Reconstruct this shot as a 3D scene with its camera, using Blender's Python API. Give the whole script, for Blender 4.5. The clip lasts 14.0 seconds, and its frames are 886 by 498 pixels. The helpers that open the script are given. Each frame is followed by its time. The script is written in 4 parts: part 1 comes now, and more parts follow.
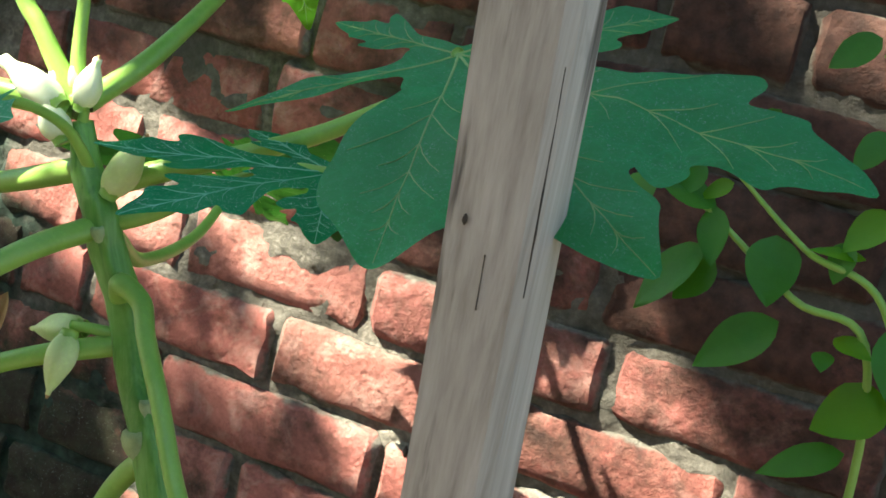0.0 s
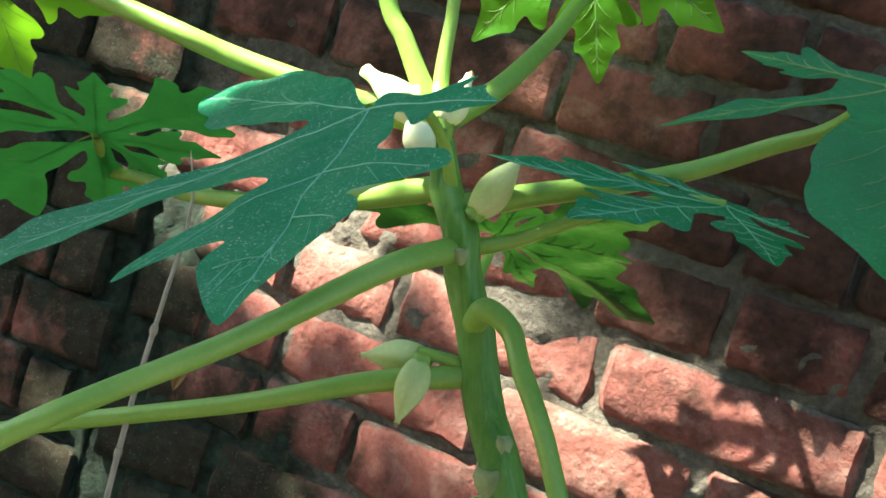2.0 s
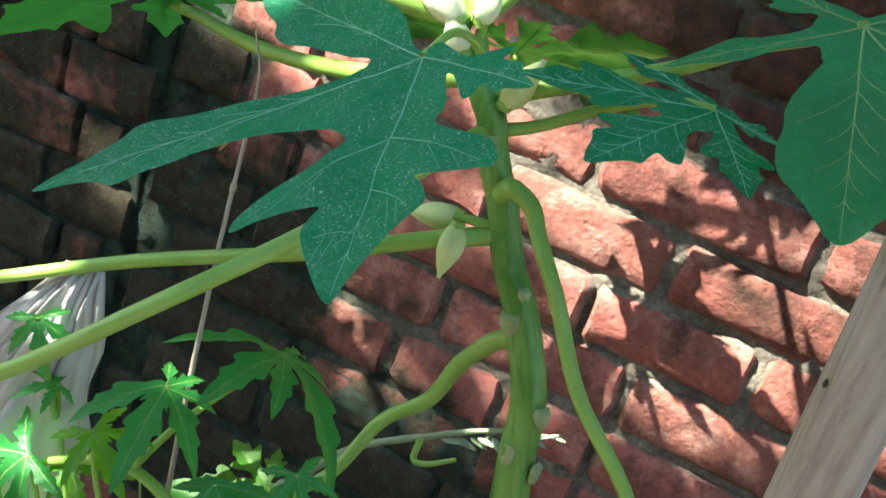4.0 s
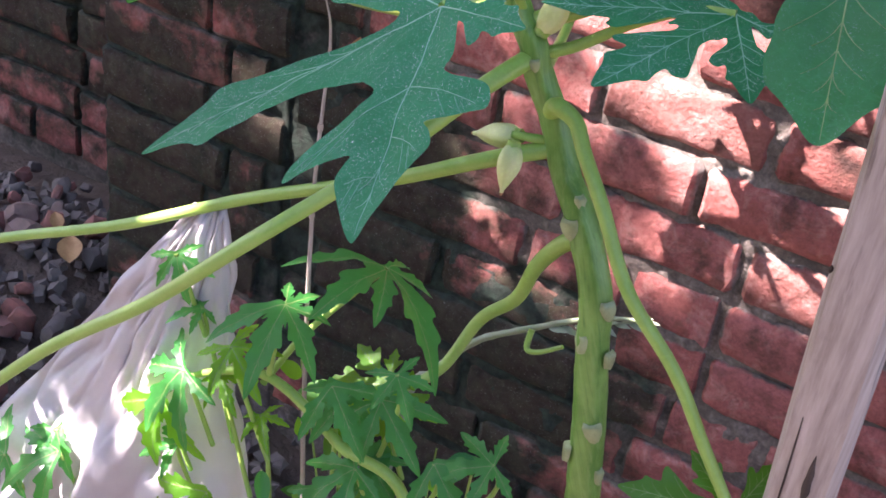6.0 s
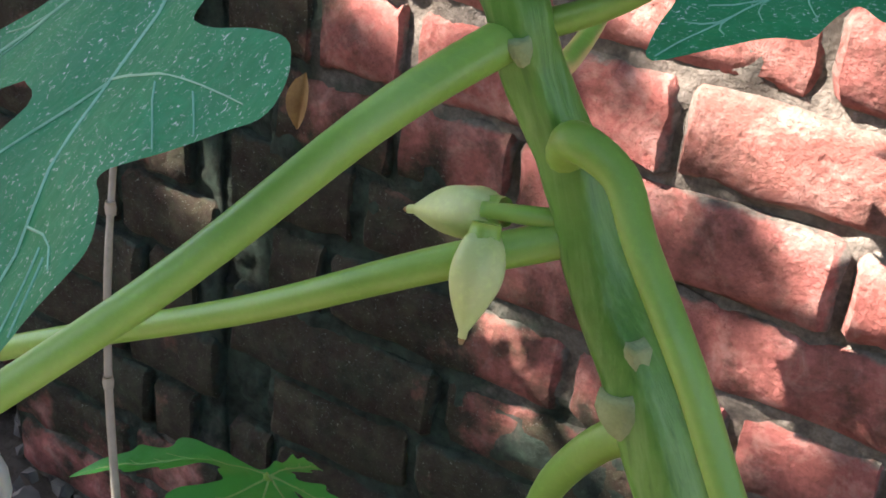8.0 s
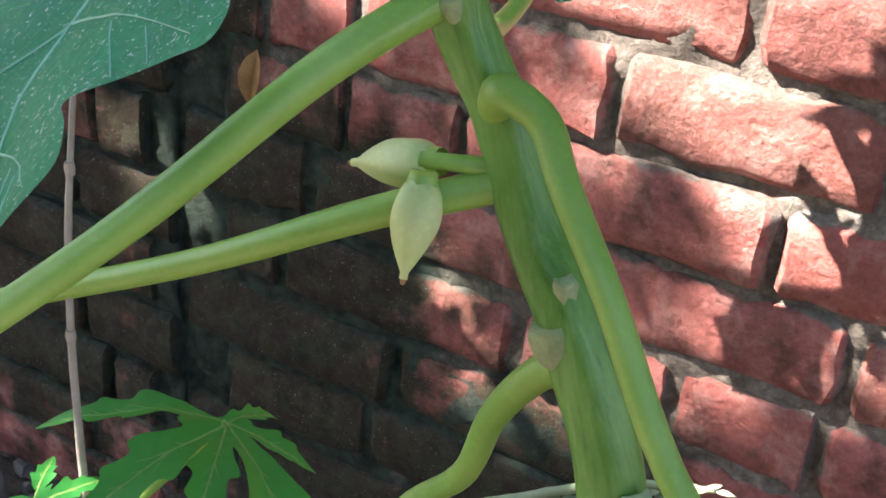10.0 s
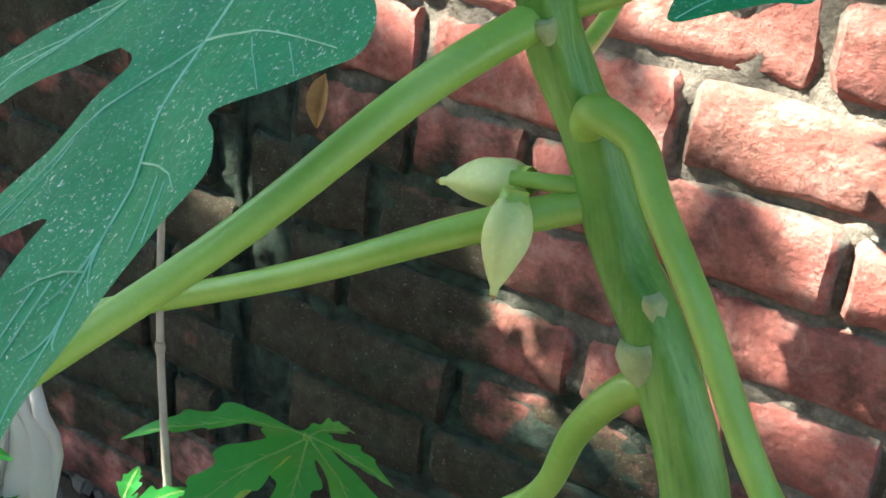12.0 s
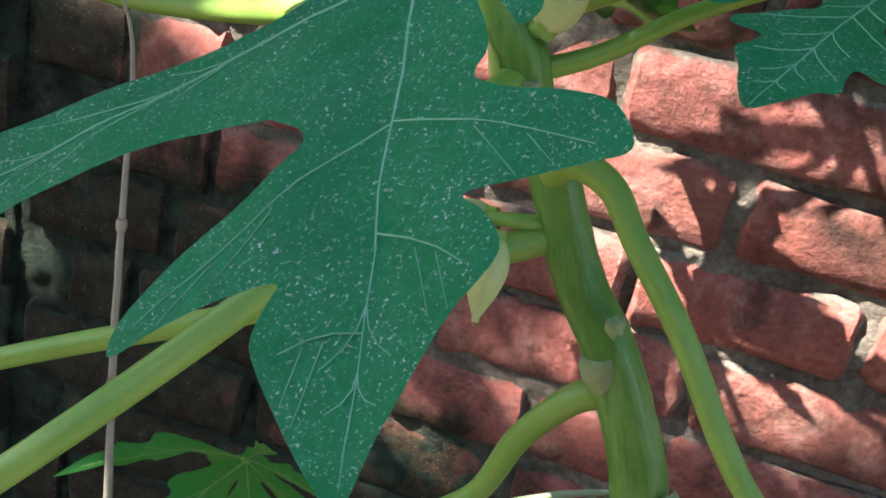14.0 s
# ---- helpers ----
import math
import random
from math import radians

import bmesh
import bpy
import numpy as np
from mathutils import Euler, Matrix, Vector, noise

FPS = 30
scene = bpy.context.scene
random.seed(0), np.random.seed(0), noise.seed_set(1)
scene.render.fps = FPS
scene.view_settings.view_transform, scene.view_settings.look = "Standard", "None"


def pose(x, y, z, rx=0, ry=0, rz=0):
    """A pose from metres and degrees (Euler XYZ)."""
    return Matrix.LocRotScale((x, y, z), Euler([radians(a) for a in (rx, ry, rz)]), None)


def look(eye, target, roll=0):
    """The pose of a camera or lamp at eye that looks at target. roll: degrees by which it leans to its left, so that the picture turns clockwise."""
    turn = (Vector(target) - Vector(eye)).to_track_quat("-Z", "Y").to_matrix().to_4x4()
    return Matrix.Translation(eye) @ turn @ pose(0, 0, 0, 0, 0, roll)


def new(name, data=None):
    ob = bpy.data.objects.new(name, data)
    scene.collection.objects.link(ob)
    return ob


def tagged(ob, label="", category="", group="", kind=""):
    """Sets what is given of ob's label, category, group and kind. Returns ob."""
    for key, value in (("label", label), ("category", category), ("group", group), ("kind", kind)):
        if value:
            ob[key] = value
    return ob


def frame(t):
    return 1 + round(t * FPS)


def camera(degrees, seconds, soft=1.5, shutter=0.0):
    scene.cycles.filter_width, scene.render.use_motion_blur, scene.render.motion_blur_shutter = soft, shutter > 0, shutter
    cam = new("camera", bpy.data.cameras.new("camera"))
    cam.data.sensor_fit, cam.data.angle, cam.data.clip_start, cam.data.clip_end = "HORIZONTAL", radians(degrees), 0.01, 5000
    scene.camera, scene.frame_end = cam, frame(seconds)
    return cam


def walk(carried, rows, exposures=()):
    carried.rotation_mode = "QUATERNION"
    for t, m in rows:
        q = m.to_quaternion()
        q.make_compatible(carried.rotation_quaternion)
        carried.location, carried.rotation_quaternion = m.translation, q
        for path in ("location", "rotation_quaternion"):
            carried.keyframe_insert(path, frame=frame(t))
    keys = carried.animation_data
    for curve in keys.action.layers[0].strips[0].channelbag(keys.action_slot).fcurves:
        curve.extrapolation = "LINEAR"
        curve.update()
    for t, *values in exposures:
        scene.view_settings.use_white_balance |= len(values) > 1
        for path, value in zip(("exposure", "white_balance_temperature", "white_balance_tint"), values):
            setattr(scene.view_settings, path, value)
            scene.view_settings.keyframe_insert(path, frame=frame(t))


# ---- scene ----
from mathutils.geometry import delaunay_2d_cdt

cam = camera(40.0, 14.0, soft=1.7)


def aim(x, y, z, yaw, pitch, roll):
    """A camera pose: yaw to the left of +y, pitch up, roll to the left, in degrees."""
    return pose(x, y, z) @ pose(0, 0, 0, 0, 0, yaw) @ pose(0, 0, 0, 90 + pitch) @ pose(0, 0, 0, 0, 0, roll)


PATH = [
    (0.0, 0.7379, -1.0022, 1.0653, 21.12, -11.29, 13.09),
    (0.5, 0.6863, -0.9988, 0.9967, 23.59, -8.50, 13.95),
    (1.0, 0.6053, -1.0315, 0.9668, 23.50, -6.57, 15.88),
    (1.5, 0.5764, -1.0322, 0.9613, 23.48, -5.76, 16.33),
    (2.0, 0.5403, -1.0537, 0.9500, 22.05, -5.35, 17.15),
    (2.5, 0.5075, -1.0584, 0.9608, 20.87, -6.15, 17.24),
    (3.0, 0.4624, -1.1006, 0.9643, 17.49, -10.12, 17.90),
    (3.5, 0.4584, -1.1443, 1.0267, 15.48, -15.60, 18.57),
    (3.7, 0.4715, -1.1636, 1.0707, 15.24, -18.62, 19.09),
    (5.8, 0.6345, -1.2032, 1.2244, 25.99, -30.53, 9.56),
    (6.0, 0.6245, -1.1915, 1.2252, 26.20, -31.12, 9.09),
    (6.5, 0.6017, -1.0707, 1.1904, 29.91, -31.45, 6.91),
    (7.0, 0.5523, -0.9287, 1.1041, 33.31, -30.13, 5.26),
    (7.5, 0.4996, -0.8321, 1.0444, 32.56, -28.83, 4.17),
    (8.0, 0.4708, -0.7529, 1.0110, 30.67, -27.80, 5.11),
    (8.2, 0.4858, -0.7485, 1.0189, 31.01, -28.07, 4.16),
    (10.3, 0.4965, -0.7895, 1.0118, 28.15, -28.06, 5.41),
    (10.5, 0.4974, -0.7954, 1.0124, 28.45, -27.48, 6.08),
    (11.0, 0.4955, -0.7969, 1.0116, 30.77, -27.67, 4.98),
    (11.5, 0.4865, -0.7928, 1.0160, 30.66, -27.45, 4.61),
    (12.0, 0.4846, -0.7972, 1.0115, 30.73, -27.03, 4.79),
    (12.5, 0.4694, -0.8063, 1.0115, 28.03, -26.79, 5.71),
    (13.0, 0.4568, -0.8199, 1.0138, 23.46, -26.37, 7.44),
    (13.5, 0.4251, -0.8429, 1.0149, 18.73, -25.62, 8.33),
    (14.0, 0.3708, -0.8940, 1.0297, 11.80, -24.67, 11.65),
]
walk(cam, [(t, aim(*row)) for t, *row in PATH], [(0.0, 2.85, 6800, -9), (3.7, 2.9, 6700, -9), (5.8, 3.34, 6450, 34), (7.0, 3.3, 6600, 18), (8.2, 3.02, 6750, 13), (10.3, 3.25, 6650, 12),
     (11.5, 3.3, 6650, 1), (12.5, 3.28, 6550, -5), (13.0, 3.02, 6600, -5), (13.5, 2.76, 6700, -2), (14.0, 2.78, 6650, 6)])

# ---- light ----
SUN_FROM = Vector((-0.544, -0.367, 0.755)).normalized()
world = bpy.data.worlds.new("sky")
scene.world = world
world.use_nodes = True
sky = world.node_tree.nodes.new("ShaderNodeTexSky")
sky.sky_type = "NISHITA"
sky.sun_disc = False
sky.sun_elevation = math.asin(SUN_FROM.z)
sky.sun_rotation = math.atan2(SUN_FROM.x, SUN_FROM.y)
world.node_tree.nodes["Background"].inputs["Strength"].default_value = 0.058
world.node_tree.links.new(sky.outputs["Color"], world.node_tree.nodes["Background"].inputs["Color"])
sun = new("sun", bpy.data.lights.new("sun", "SUN"))
sun.data.energy, sun.data.angle, sun.data.color = 5.0, radians(0.53), (1.0, 0.93, 0.84)
sun.matrix_world = look(SUN_FROM * 10, (0, 0, 0))


# ---- materials ----
class Nodes:
    """A node material with short calls."""

    def __init__(self, name):
        self.m = bpy.data.materials.new(name)
        self.m.use_nodes = True
        self.t = self.m.node_tree
        self.b = self.t.nodes["Principled BSDF"]
        self.out = self.t.nodes["Material Output"]
        self.pos = self.add("ShaderNodeNewGeometry").outputs["Position"]

    def add(self, kind, **sets):
        n = self.t.nodes.new(kind)
        for key, value in sets.items():
            if key in n.inputs:
                self.put(n.inputs[key], value)
        return n

    def put(self, socket, value):
        if isinstance(value, bpy.types.NodeSocket):
            self.t.links.new(value, socket)
        elif isinstance(value, tuple) and len(value) == 3 and socket.type == "RGBA":
            socket.default_value = (*value, 1)
        else:
            socket.default_value = value

    def noise(self, scale, detail=4.0, rough=0.6, vector=None, distort=0.0):
        n = self.add("ShaderNodeTexNoise", Scale=scale, Detail=detail, Roughness=rough, Distortion=distort)
        self.put(n.inputs["Vector"], vector or self.pos)
        return n.outputs["Fac"]

    def ramp(self, fac, *stops):
        n = self.t.nodes.new("ShaderNodeValToRGB")
        self.put(n.inputs["Fac"], fac)
        el = n.color_ramp.elements
        while len(el) < len(stops):
            el.new(0.5)
        for e, (p, c) in zip(el, stops):
            e.position = p
            e.color = (*c, 1) if isinstance(c, tuple) else (c, c, c, 1)
        return n.outputs["Color"]

    def mix(self, fac, a, b, blend="MIX"):
        n = self.t.nodes.new("ShaderNodeMix")
        n.data_type, n.blend_type = "RGBA", blend
        self.put(n.inputs[0], fac)
        self.put(n.inputs[6], a)
        self.put(n.inputs[7], b)
        return n.outputs[2]

    def math(self, op, a, b=0.0, clamp=False):
        n = self.t.nodes.new("ShaderNodeMath")
        n.operation, n.use_clamp = op, clamp
        self.put(n.inputs[0], a)
        self.put(n.inputs[1], b)
        return n.outputs[0]

    def bump(self, height, strength, distance):
        n = self.add("ShaderNodeBump", Strength=strength, Distance=distance)
        self.put(n.inputs["Height"], height)
        if self.b.inputs["Normal"].links:
            self.t.links.new(self.b.inputs["Normal"].links[0].from_socket, n.inputs["Normal"])
        self.t.links.new(n.outputs["Normal"], self.b.inputs["Normal"])

    def set(self, color=None, rough=None, **more):
        if color is not None:
            self.put(self.b.inputs["Base Color"], color)
        if rough is not None:
            self.put(self.b.inputs["Roughness"], rough)
        for k, v in more.items():
            self.put(self.b.inputs[k.replace("_", " ")], v)
        return self

    def random(self):
        return self.add("ShaderNodeObjectInfo").outputs["Random"]

    def translucent(self, color, share):
        tr = self.add("ShaderNodeBsdfTranslucent", Color=color)
        mx = self.t.nodes.new("ShaderNodeMixShader")
        mx.inputs[0].default_value = share
        self.t.links.new(self.b.outputs[0], mx.inputs[1])
        self.t.links.new(tr.outputs[0], mx.inputs[2])
        self.t.links.new(mx.outputs[0], self.out.inputs["Surface"])
        return self


def near(n, centre, radius):
    """1 at a place on the wall, falling to 0 at that many metres from it."""
    d = n.add("ShaderNodeVectorMath")
    d.operation = "DISTANCE"
    n.put(d.inputs[0], n.pos)
    d.inputs[1].default_value = centre
    return n.math("SUBTRACT", 1.0, n.math("DIVIDE", d.outputs["Value"], radius), clamp=True)


def moss_and_shade(n):
    """Old damp moss mixed with painted-in shade: noisy patches by the broken joint, low down and set back."""
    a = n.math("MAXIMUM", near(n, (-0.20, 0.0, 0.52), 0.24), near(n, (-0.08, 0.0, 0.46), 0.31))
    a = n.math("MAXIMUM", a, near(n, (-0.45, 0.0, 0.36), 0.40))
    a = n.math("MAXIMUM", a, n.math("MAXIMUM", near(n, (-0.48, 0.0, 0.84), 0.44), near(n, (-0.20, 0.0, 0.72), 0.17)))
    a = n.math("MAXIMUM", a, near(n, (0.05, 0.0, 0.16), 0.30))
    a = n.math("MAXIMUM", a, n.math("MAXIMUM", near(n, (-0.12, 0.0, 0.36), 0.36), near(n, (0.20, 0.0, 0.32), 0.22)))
    # shade of the set-back wall, put into its colour
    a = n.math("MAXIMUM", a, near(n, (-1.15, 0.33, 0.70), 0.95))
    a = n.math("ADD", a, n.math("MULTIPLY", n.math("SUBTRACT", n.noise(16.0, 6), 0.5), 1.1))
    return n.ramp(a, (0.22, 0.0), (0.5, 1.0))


def upper_dark(n):
    """Black-brown patches with noisy edges on the upper bricks."""
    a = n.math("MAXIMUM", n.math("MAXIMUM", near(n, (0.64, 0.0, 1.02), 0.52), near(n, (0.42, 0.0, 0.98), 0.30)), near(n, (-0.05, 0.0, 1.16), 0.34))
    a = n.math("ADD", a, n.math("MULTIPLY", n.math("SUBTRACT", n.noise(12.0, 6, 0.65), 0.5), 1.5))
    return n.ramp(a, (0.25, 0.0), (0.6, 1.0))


def mortar_colour(n):
    g = n.noise(130.0, 6, 0.7)
    c = n.ramp(g, (0.28, (0.09, 0.08, 0.070)), (0.5, (0.17, 0.145, 0.125)), (0.75, (0.30, 0.26, 0.23)))
    c = n.mix(n.ramp(n.noise(9.0, 5), (0.46, 0.0), (0.68, 0.75)), c, (0.06, 0.055, 0.047))
    c = n.mix(n.math("MULTIPLY", upper_dark(n), 0.62), c, (0.06, 0.05, 0.042))
    return n.mix(n.math("MULTIPLY", moss_and_shade(n), 0.93), c, n.ramp(n.noise(50.0), (0.35, (0.008, 0.013, 0.010)), (0.7, (0.035, 0.062, 0.046))))


def brick_material(name):
    n = Nodes(name)
    r = n.random()
    base = n.ramp(r, (0.0, (0.35, 0.108, 0.092)), (0.3, (0.46, 0.155, 0.138)), (0.55, (0.38, 0.122, 0.110)),
                  (0.8, (0.48, 0.19, 0.165)), (1.0, (0.26, 0.098, 0.082)))
    grain = n.noise(150.0, 6, 0.7)
    base = n.mix(n.ramp(grain, (0.35, 0.0), (0.7, 0.7)), base, (0.19, 0.07, 0.055))
    pale = n.noise(27.0, 6, 0.7, distort=0.5)
    base = n.mix(n.ramp(pale, (0.50, 0.0), (0.72, 0.65)), base, (0.57, 0.34, 0.30))
    blot = n.noise(19.0, 7, 0.7)
    base = n.mix(n.ramp(blot, (0.50, 0.0), (0.66, 0.85)), base, (0.095, 0.048, 0.038))
    base = n.mix(n.math("MULTIPLY", upper_dark(n), 0.92), base, n.ramp(n.noise(75.0, 5), (0.35, (0.018, 0.012, 0.010)), (0.7, (0.085, 0.040, 0.030))))
    cell = n.add("ShaderNodeTexVoronoi", Scale=11.0)
    cell.feature = "DISTANCE_TO_EDGE"
    warp = n.add("ShaderNodeVectorMath")
    warp.operation = "ADD"
    n.put(warp.inputs[0], n.pos)
    n.put(warp.inputs[1], n.add("ShaderNodeTexNoise", Scale=13.0, Detail=5.0).outputs["Color"])
    n.put(cell.inputs["Vector"], warp.outputs["Vector"])
    crack = n.math("MULTIPLY", n.ramp(cell.outputs["Distance"], (0.0, 1.0), (0.018, 0.0)), n.ramp(n.noise(8.0, 3), (0.46, 0.0), (0.56, 1.0)))
    base = n.mix(n.math("MULTIPLY", crack, 0.85), base, (0.035, 0.022, 0.018))
    # near-black green: moss, and shade painted into the brick colour
    base = n.mix(n.math("MULTIPLY", moss_and_shade(n), 0.92), base, n.ramp(n.noise(60.0, 6), (0.35, (0.007, 0.013, 0.009)), (0.74, (0.034, 0.050, 0.027))))
    base = n.mix(n.math("MULTIPLY", moss_and_shade(n), n.ramp(n.noise(420.0, 4, 0.7), (0.62, 0.0), (0.70, 0.7))), base, (0.32, 0.33, 0.29))
    # mortar smeared over the brick's worn edge
    sep = n.t.nodes.new("ShaderNodeSeparateXYZ")
    n.put(sep.inputs[0], n.add("ShaderNodeTexCoord").outputs["Object"])
    ex = n.math("MULTIPLY", n.math("MINIMUM", sep.outputs["X"], n.math("SUBTRACT", 1.0, sep.outputs["X"])), 0.22)
    ez = n.math("MULTIPLY", n.math("MINIMUM", sep.outputs["Z"], n.math("SUBTRACT", 1.0, sep.outputs["Z"])), 0.065)
    rim = n.math("ADD", n.math("MINIMUM", ex, ez), n.math("MULTIPLY", n.math("SUBTRACT", n.noise(38.0, 6, 0.65), 0.5), 0.016))
    rim = n.ramp(n.math("MULTIPLY", rim, 100.0), (0.0, 1.0), (0.28, 0.0))
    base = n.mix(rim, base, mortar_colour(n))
    n.set(base, 0.92, Specular_IOR_Level=0.25)
    n.bump(n.noise(34.0, 6, 0.65), 0.8, 0.007)
    n.bump(n.noise(170.0, 6, 0.75), 0.75, 0.0022)
    n.bump(n.math("SUBTRACT", 1.0, crack), 0.9, 0.003)
    pits = n.add("ShaderNodeTexVoronoi", Scale=95.0)
    n.put(pits.inputs["Vector"], n.pos)
    n.bump(n.ramp(pits.outputs["Distance"], (0.1, 0.0), (0.38, 1.0)), 0.4, 0.0016)
    return n.m


def mortar_material():
    n = Nodes("mortar")
    n.set(mortar_colour(n), 0.95, Specular_IOR_Level=0.2)
    n.bump(n.noise(60.0, 6, 0.7), 0.9, 0.006)
    n.bump(n.noise(210.0, 6, 0.75), 0.8, 0.002)
    return n.m


def leaf_material(name, top, glow, share, dust=0.0, rough=0.42, shine=0.35):
    n = Nodes(name)
    c = n.mix(n.ramp(n.noise(26.0, 4), (0.3, 0.0), (0.75, 0.55)), top, tuple(v * 0.62 for v in top))
    c = n.mix(n.ramp(n.noise(160.0, 3), (0.4, 0.0), (0.8, 0.35)), c, tuple(min(1, v * 1.5) for v in top))
    if dust:
        net = n.add("ShaderNodeTexVoronoi", Scale=105.0)
        net.feature = "DISTANCE_TO_EDGE"
        n.put(net.inputs["Vector"], n.pos)
        c = n.mix(n.ramp(net.outputs["Distance"], (0.0, 0.35), (0.10, 0.0)), c, tuple(v * 1.7 + 0.01 for v in top))
        c = n.mix(n.ramp(n.noise(14.0, 4), (0.35, 0.0), (0.65, 0.6)), c, (top[0], top[1] * 0.72, top[2] * 0.85))
        specks = n.ramp(n.noise(700.0, 4, 0.8), (0.59, 0.0), (0.64, 1.0))
        film = n.ramp(n.noise(45.0, 6, 0.75), (0.38, 0.15), (0.60, 1.0))
        c = n.mix(n.math("MULTIPLY", film, dust * 0.06), c, (0.30, 0.42, 0.42))
        c = n.mix(n.math("MULTIPLY", n.math("MULTIPLY", specks, film), dust), c, (0.85, 0.88, 0.88))
    n.set(c, rough, Specular_IOR_Level=shine)
    n.bump(n.noise(38.0, 4), 0.5, 0.004)
    n.bump(n.noise(130.0, 4), 0.4, 0.0012)
    return n.translucent(glow, share).m


def stalk_material(name, a, b, rough=0.38, along=30.0, streaks=False):
    n = Nodes(name)
    c = n.mix(n.ramp(n.noise(along, 5), (0.35, 0.0), (0.7, 1.0)), a, b)
    c = n.mix(n.ramp(n.noise(300.0, 3), (0.5, 0.0), (0.8, 0.3)), c, tuple(min(1, v * 1.6) for v in a))
    if streaks:
        lean = n.add("ShaderNodeMapping", Rotation=(0.0, 0.36, 0.0))
        n.put(lean.inputs["Vector"], n.pos)
        mp = n.add("ShaderNodeMapping", Scale=(240.0, 240.0, 7.0))
        n.put(mp.inputs["Vector"], lean.outputs["Vector"])
        line = n.noise(1.0, 4, 0.6, vector=mp.outputs["Vector"])
        c = n.mix(n.ramp(line, (0.50, 0.0), (0.68, 0.6)), c, (0.24, 0.40, 0.12))
        c = n.mix(n.ramp(line, (0.30, 0.6), (0.44, 0.0)), c, (0.045, 0.14, 0.02))
        n.bump(line, 0.4, 0.0015)
    n.set(c, rough, Subsurface_Weight=0.12, Subsurface_Radius=(0.004, 0.006, 0.002), Subsurface_Scale=1.0)
    n.bump(n.noise(160.0, 4), 0.25, 0.001)
    return n.m


def plain_material(name, a, b, rough=0.8, scale=40.0, bump=0.4, depth=0.003):
    n = Nodes(name)
    f = n.noise(scale, 6, 0.65)
    c = n.mix(n.ramp(f, (0.3, 0.0), (0.7, 1.0)), a, b)
    c = n.mix(n.ramp(n.noise(scale * 7, 4), (0.5, 0.0), (0.8, 0.5)), c, tuple(v * 0.5 for v in a))
    n.set(c, rough)
    n.bump(f, bump, depth)
    n.bump(n.noise(scale * 6, 4), bump, depth * 0.3)
    return n.m


def varied_material(name, stops, rough=0.85, scale=60.0):
    """Pieces that differ one from another."""
    n = Nodes(name)
    c = n.ramp(n.random(), *stops)
    c = n.mix(n.ramp(n.noise(scale, 5), (0.4, 0.0), (0.75, 0.6)), c, (0.07, 0.06, 0.05))
    n.set(c, rough)
    n.bump(n.noise(scale * 2, 5), 0.5, 0.003)
    return n.m


def timber_material():
    n = Nodes("weathered_timber")
    tex = n.add("ShaderNodeTexCoord")
    mp = n.add("ShaderNodeMapping", Scale=(60.0, 60.0, 2.5))
    n.put(mp.inputs["Vector"], tex.outputs["Object"])
    v = mp.outputs["Vector"]
    g = n.noise(1.6, 7, 0.65, vector=v)
    c = n.ramp(g, (0.25, (0.20, 0.155, 0.125)), (0.5, (0.40, 0.335, 0.29)), (0.8, (0.56, 0.49, 0.44)))
    dark = n.noise(0.7, 5, 0.6, vector=v)
    c = n.mix(n.ramp(dark, (0.60, 0.0), (0.68, 0.85)), c, (0.06, 0.045, 0.035))
    c = n.mix(n.ramp(n.noise(11.0, 4), (0.62, 0.0), (0.7, 0.7)), c, (0.13, 0.115, 0.11))
    n.set(c, 0.75)
    n.bump(g, 0.5, 0.0025)
    return n.m


def film_material():
    n = Nodes("white_film")
    c = n.mix(n.ramp(n.noise(14.0, 5), (0.4, 0.0), (0.75, 0.5)), (0.74, 0.73, 0.74), (0.52, 0.50, 0.50))
    n.set(c, 0.35)
    n.bump(n.noise(30.0, 6, 0.6), 0.5, 0.008)
    return n.translucent((0.75, 0.74, 0.76), 0.35).m


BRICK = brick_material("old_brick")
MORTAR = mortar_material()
LEAF = leaf_material("leaf_green", (0.040, 0.165, 0.018), (0.15, 0.45, 0.03), 0.36)
# lighter, yellower copy of the leaf green: backlit sun put into the colour
LEAF_SUNLIT = leaf_material("leaf_sunlit", (0.065, 0.23, 0.016), (0.32, 0.70, 0.03), 0.55)
LEAF_DUSTY = leaf_material("leaf_dusty", (0.004, 0.165, 0.072), (0.04, 0.42, 0.08), 0.28, dust=1.0, rough=0.55, shine=0.12)
LEAF_BLUE = leaf_material("leaf_bluish", (0.012, 0.19, 0.056), (0.08, 0.45, 0.04), 0.35, dust=0.3)
VEIN = plain_material("leaf_vein", (0.22, 0.38, 0.10), (0.15, 0.30, 0.07), 0.5, 60.0, 0.1, 0.0005)
VEIN_PALE = plain_material("leaf_vein_pale", (0.24, 0.52, 0.33), (0.12, 0.38, 0.22), 0.55, 90.0, 0.1, 0.0005)
STEM = stalk_material("stem_green", (0.105, 0.25, 0.040), (0.19, 0.36, 0.075), streaks=True)
STALK = stalk_material("stalk_green", (0.22, 0.38, 0.07), (0.30, 0.45, 0.10))
SCAR = plain_material("leaf_scar", (0.40, 0.47, 0.25), (0.27, 0.34, 0.15), 0.6, 90.0)
BUD = stalk_material("bud_cream", (0.52, 0.60, 0.24), (0.60, 0.64, 0.34), 0.45, 60.0)
PETAL = stalk_material("petal_white", (0.78, 0.80, 0.58), (0.70, 0.74, 0.46), 0.5, 60.0)
TIMBER = timber_material()
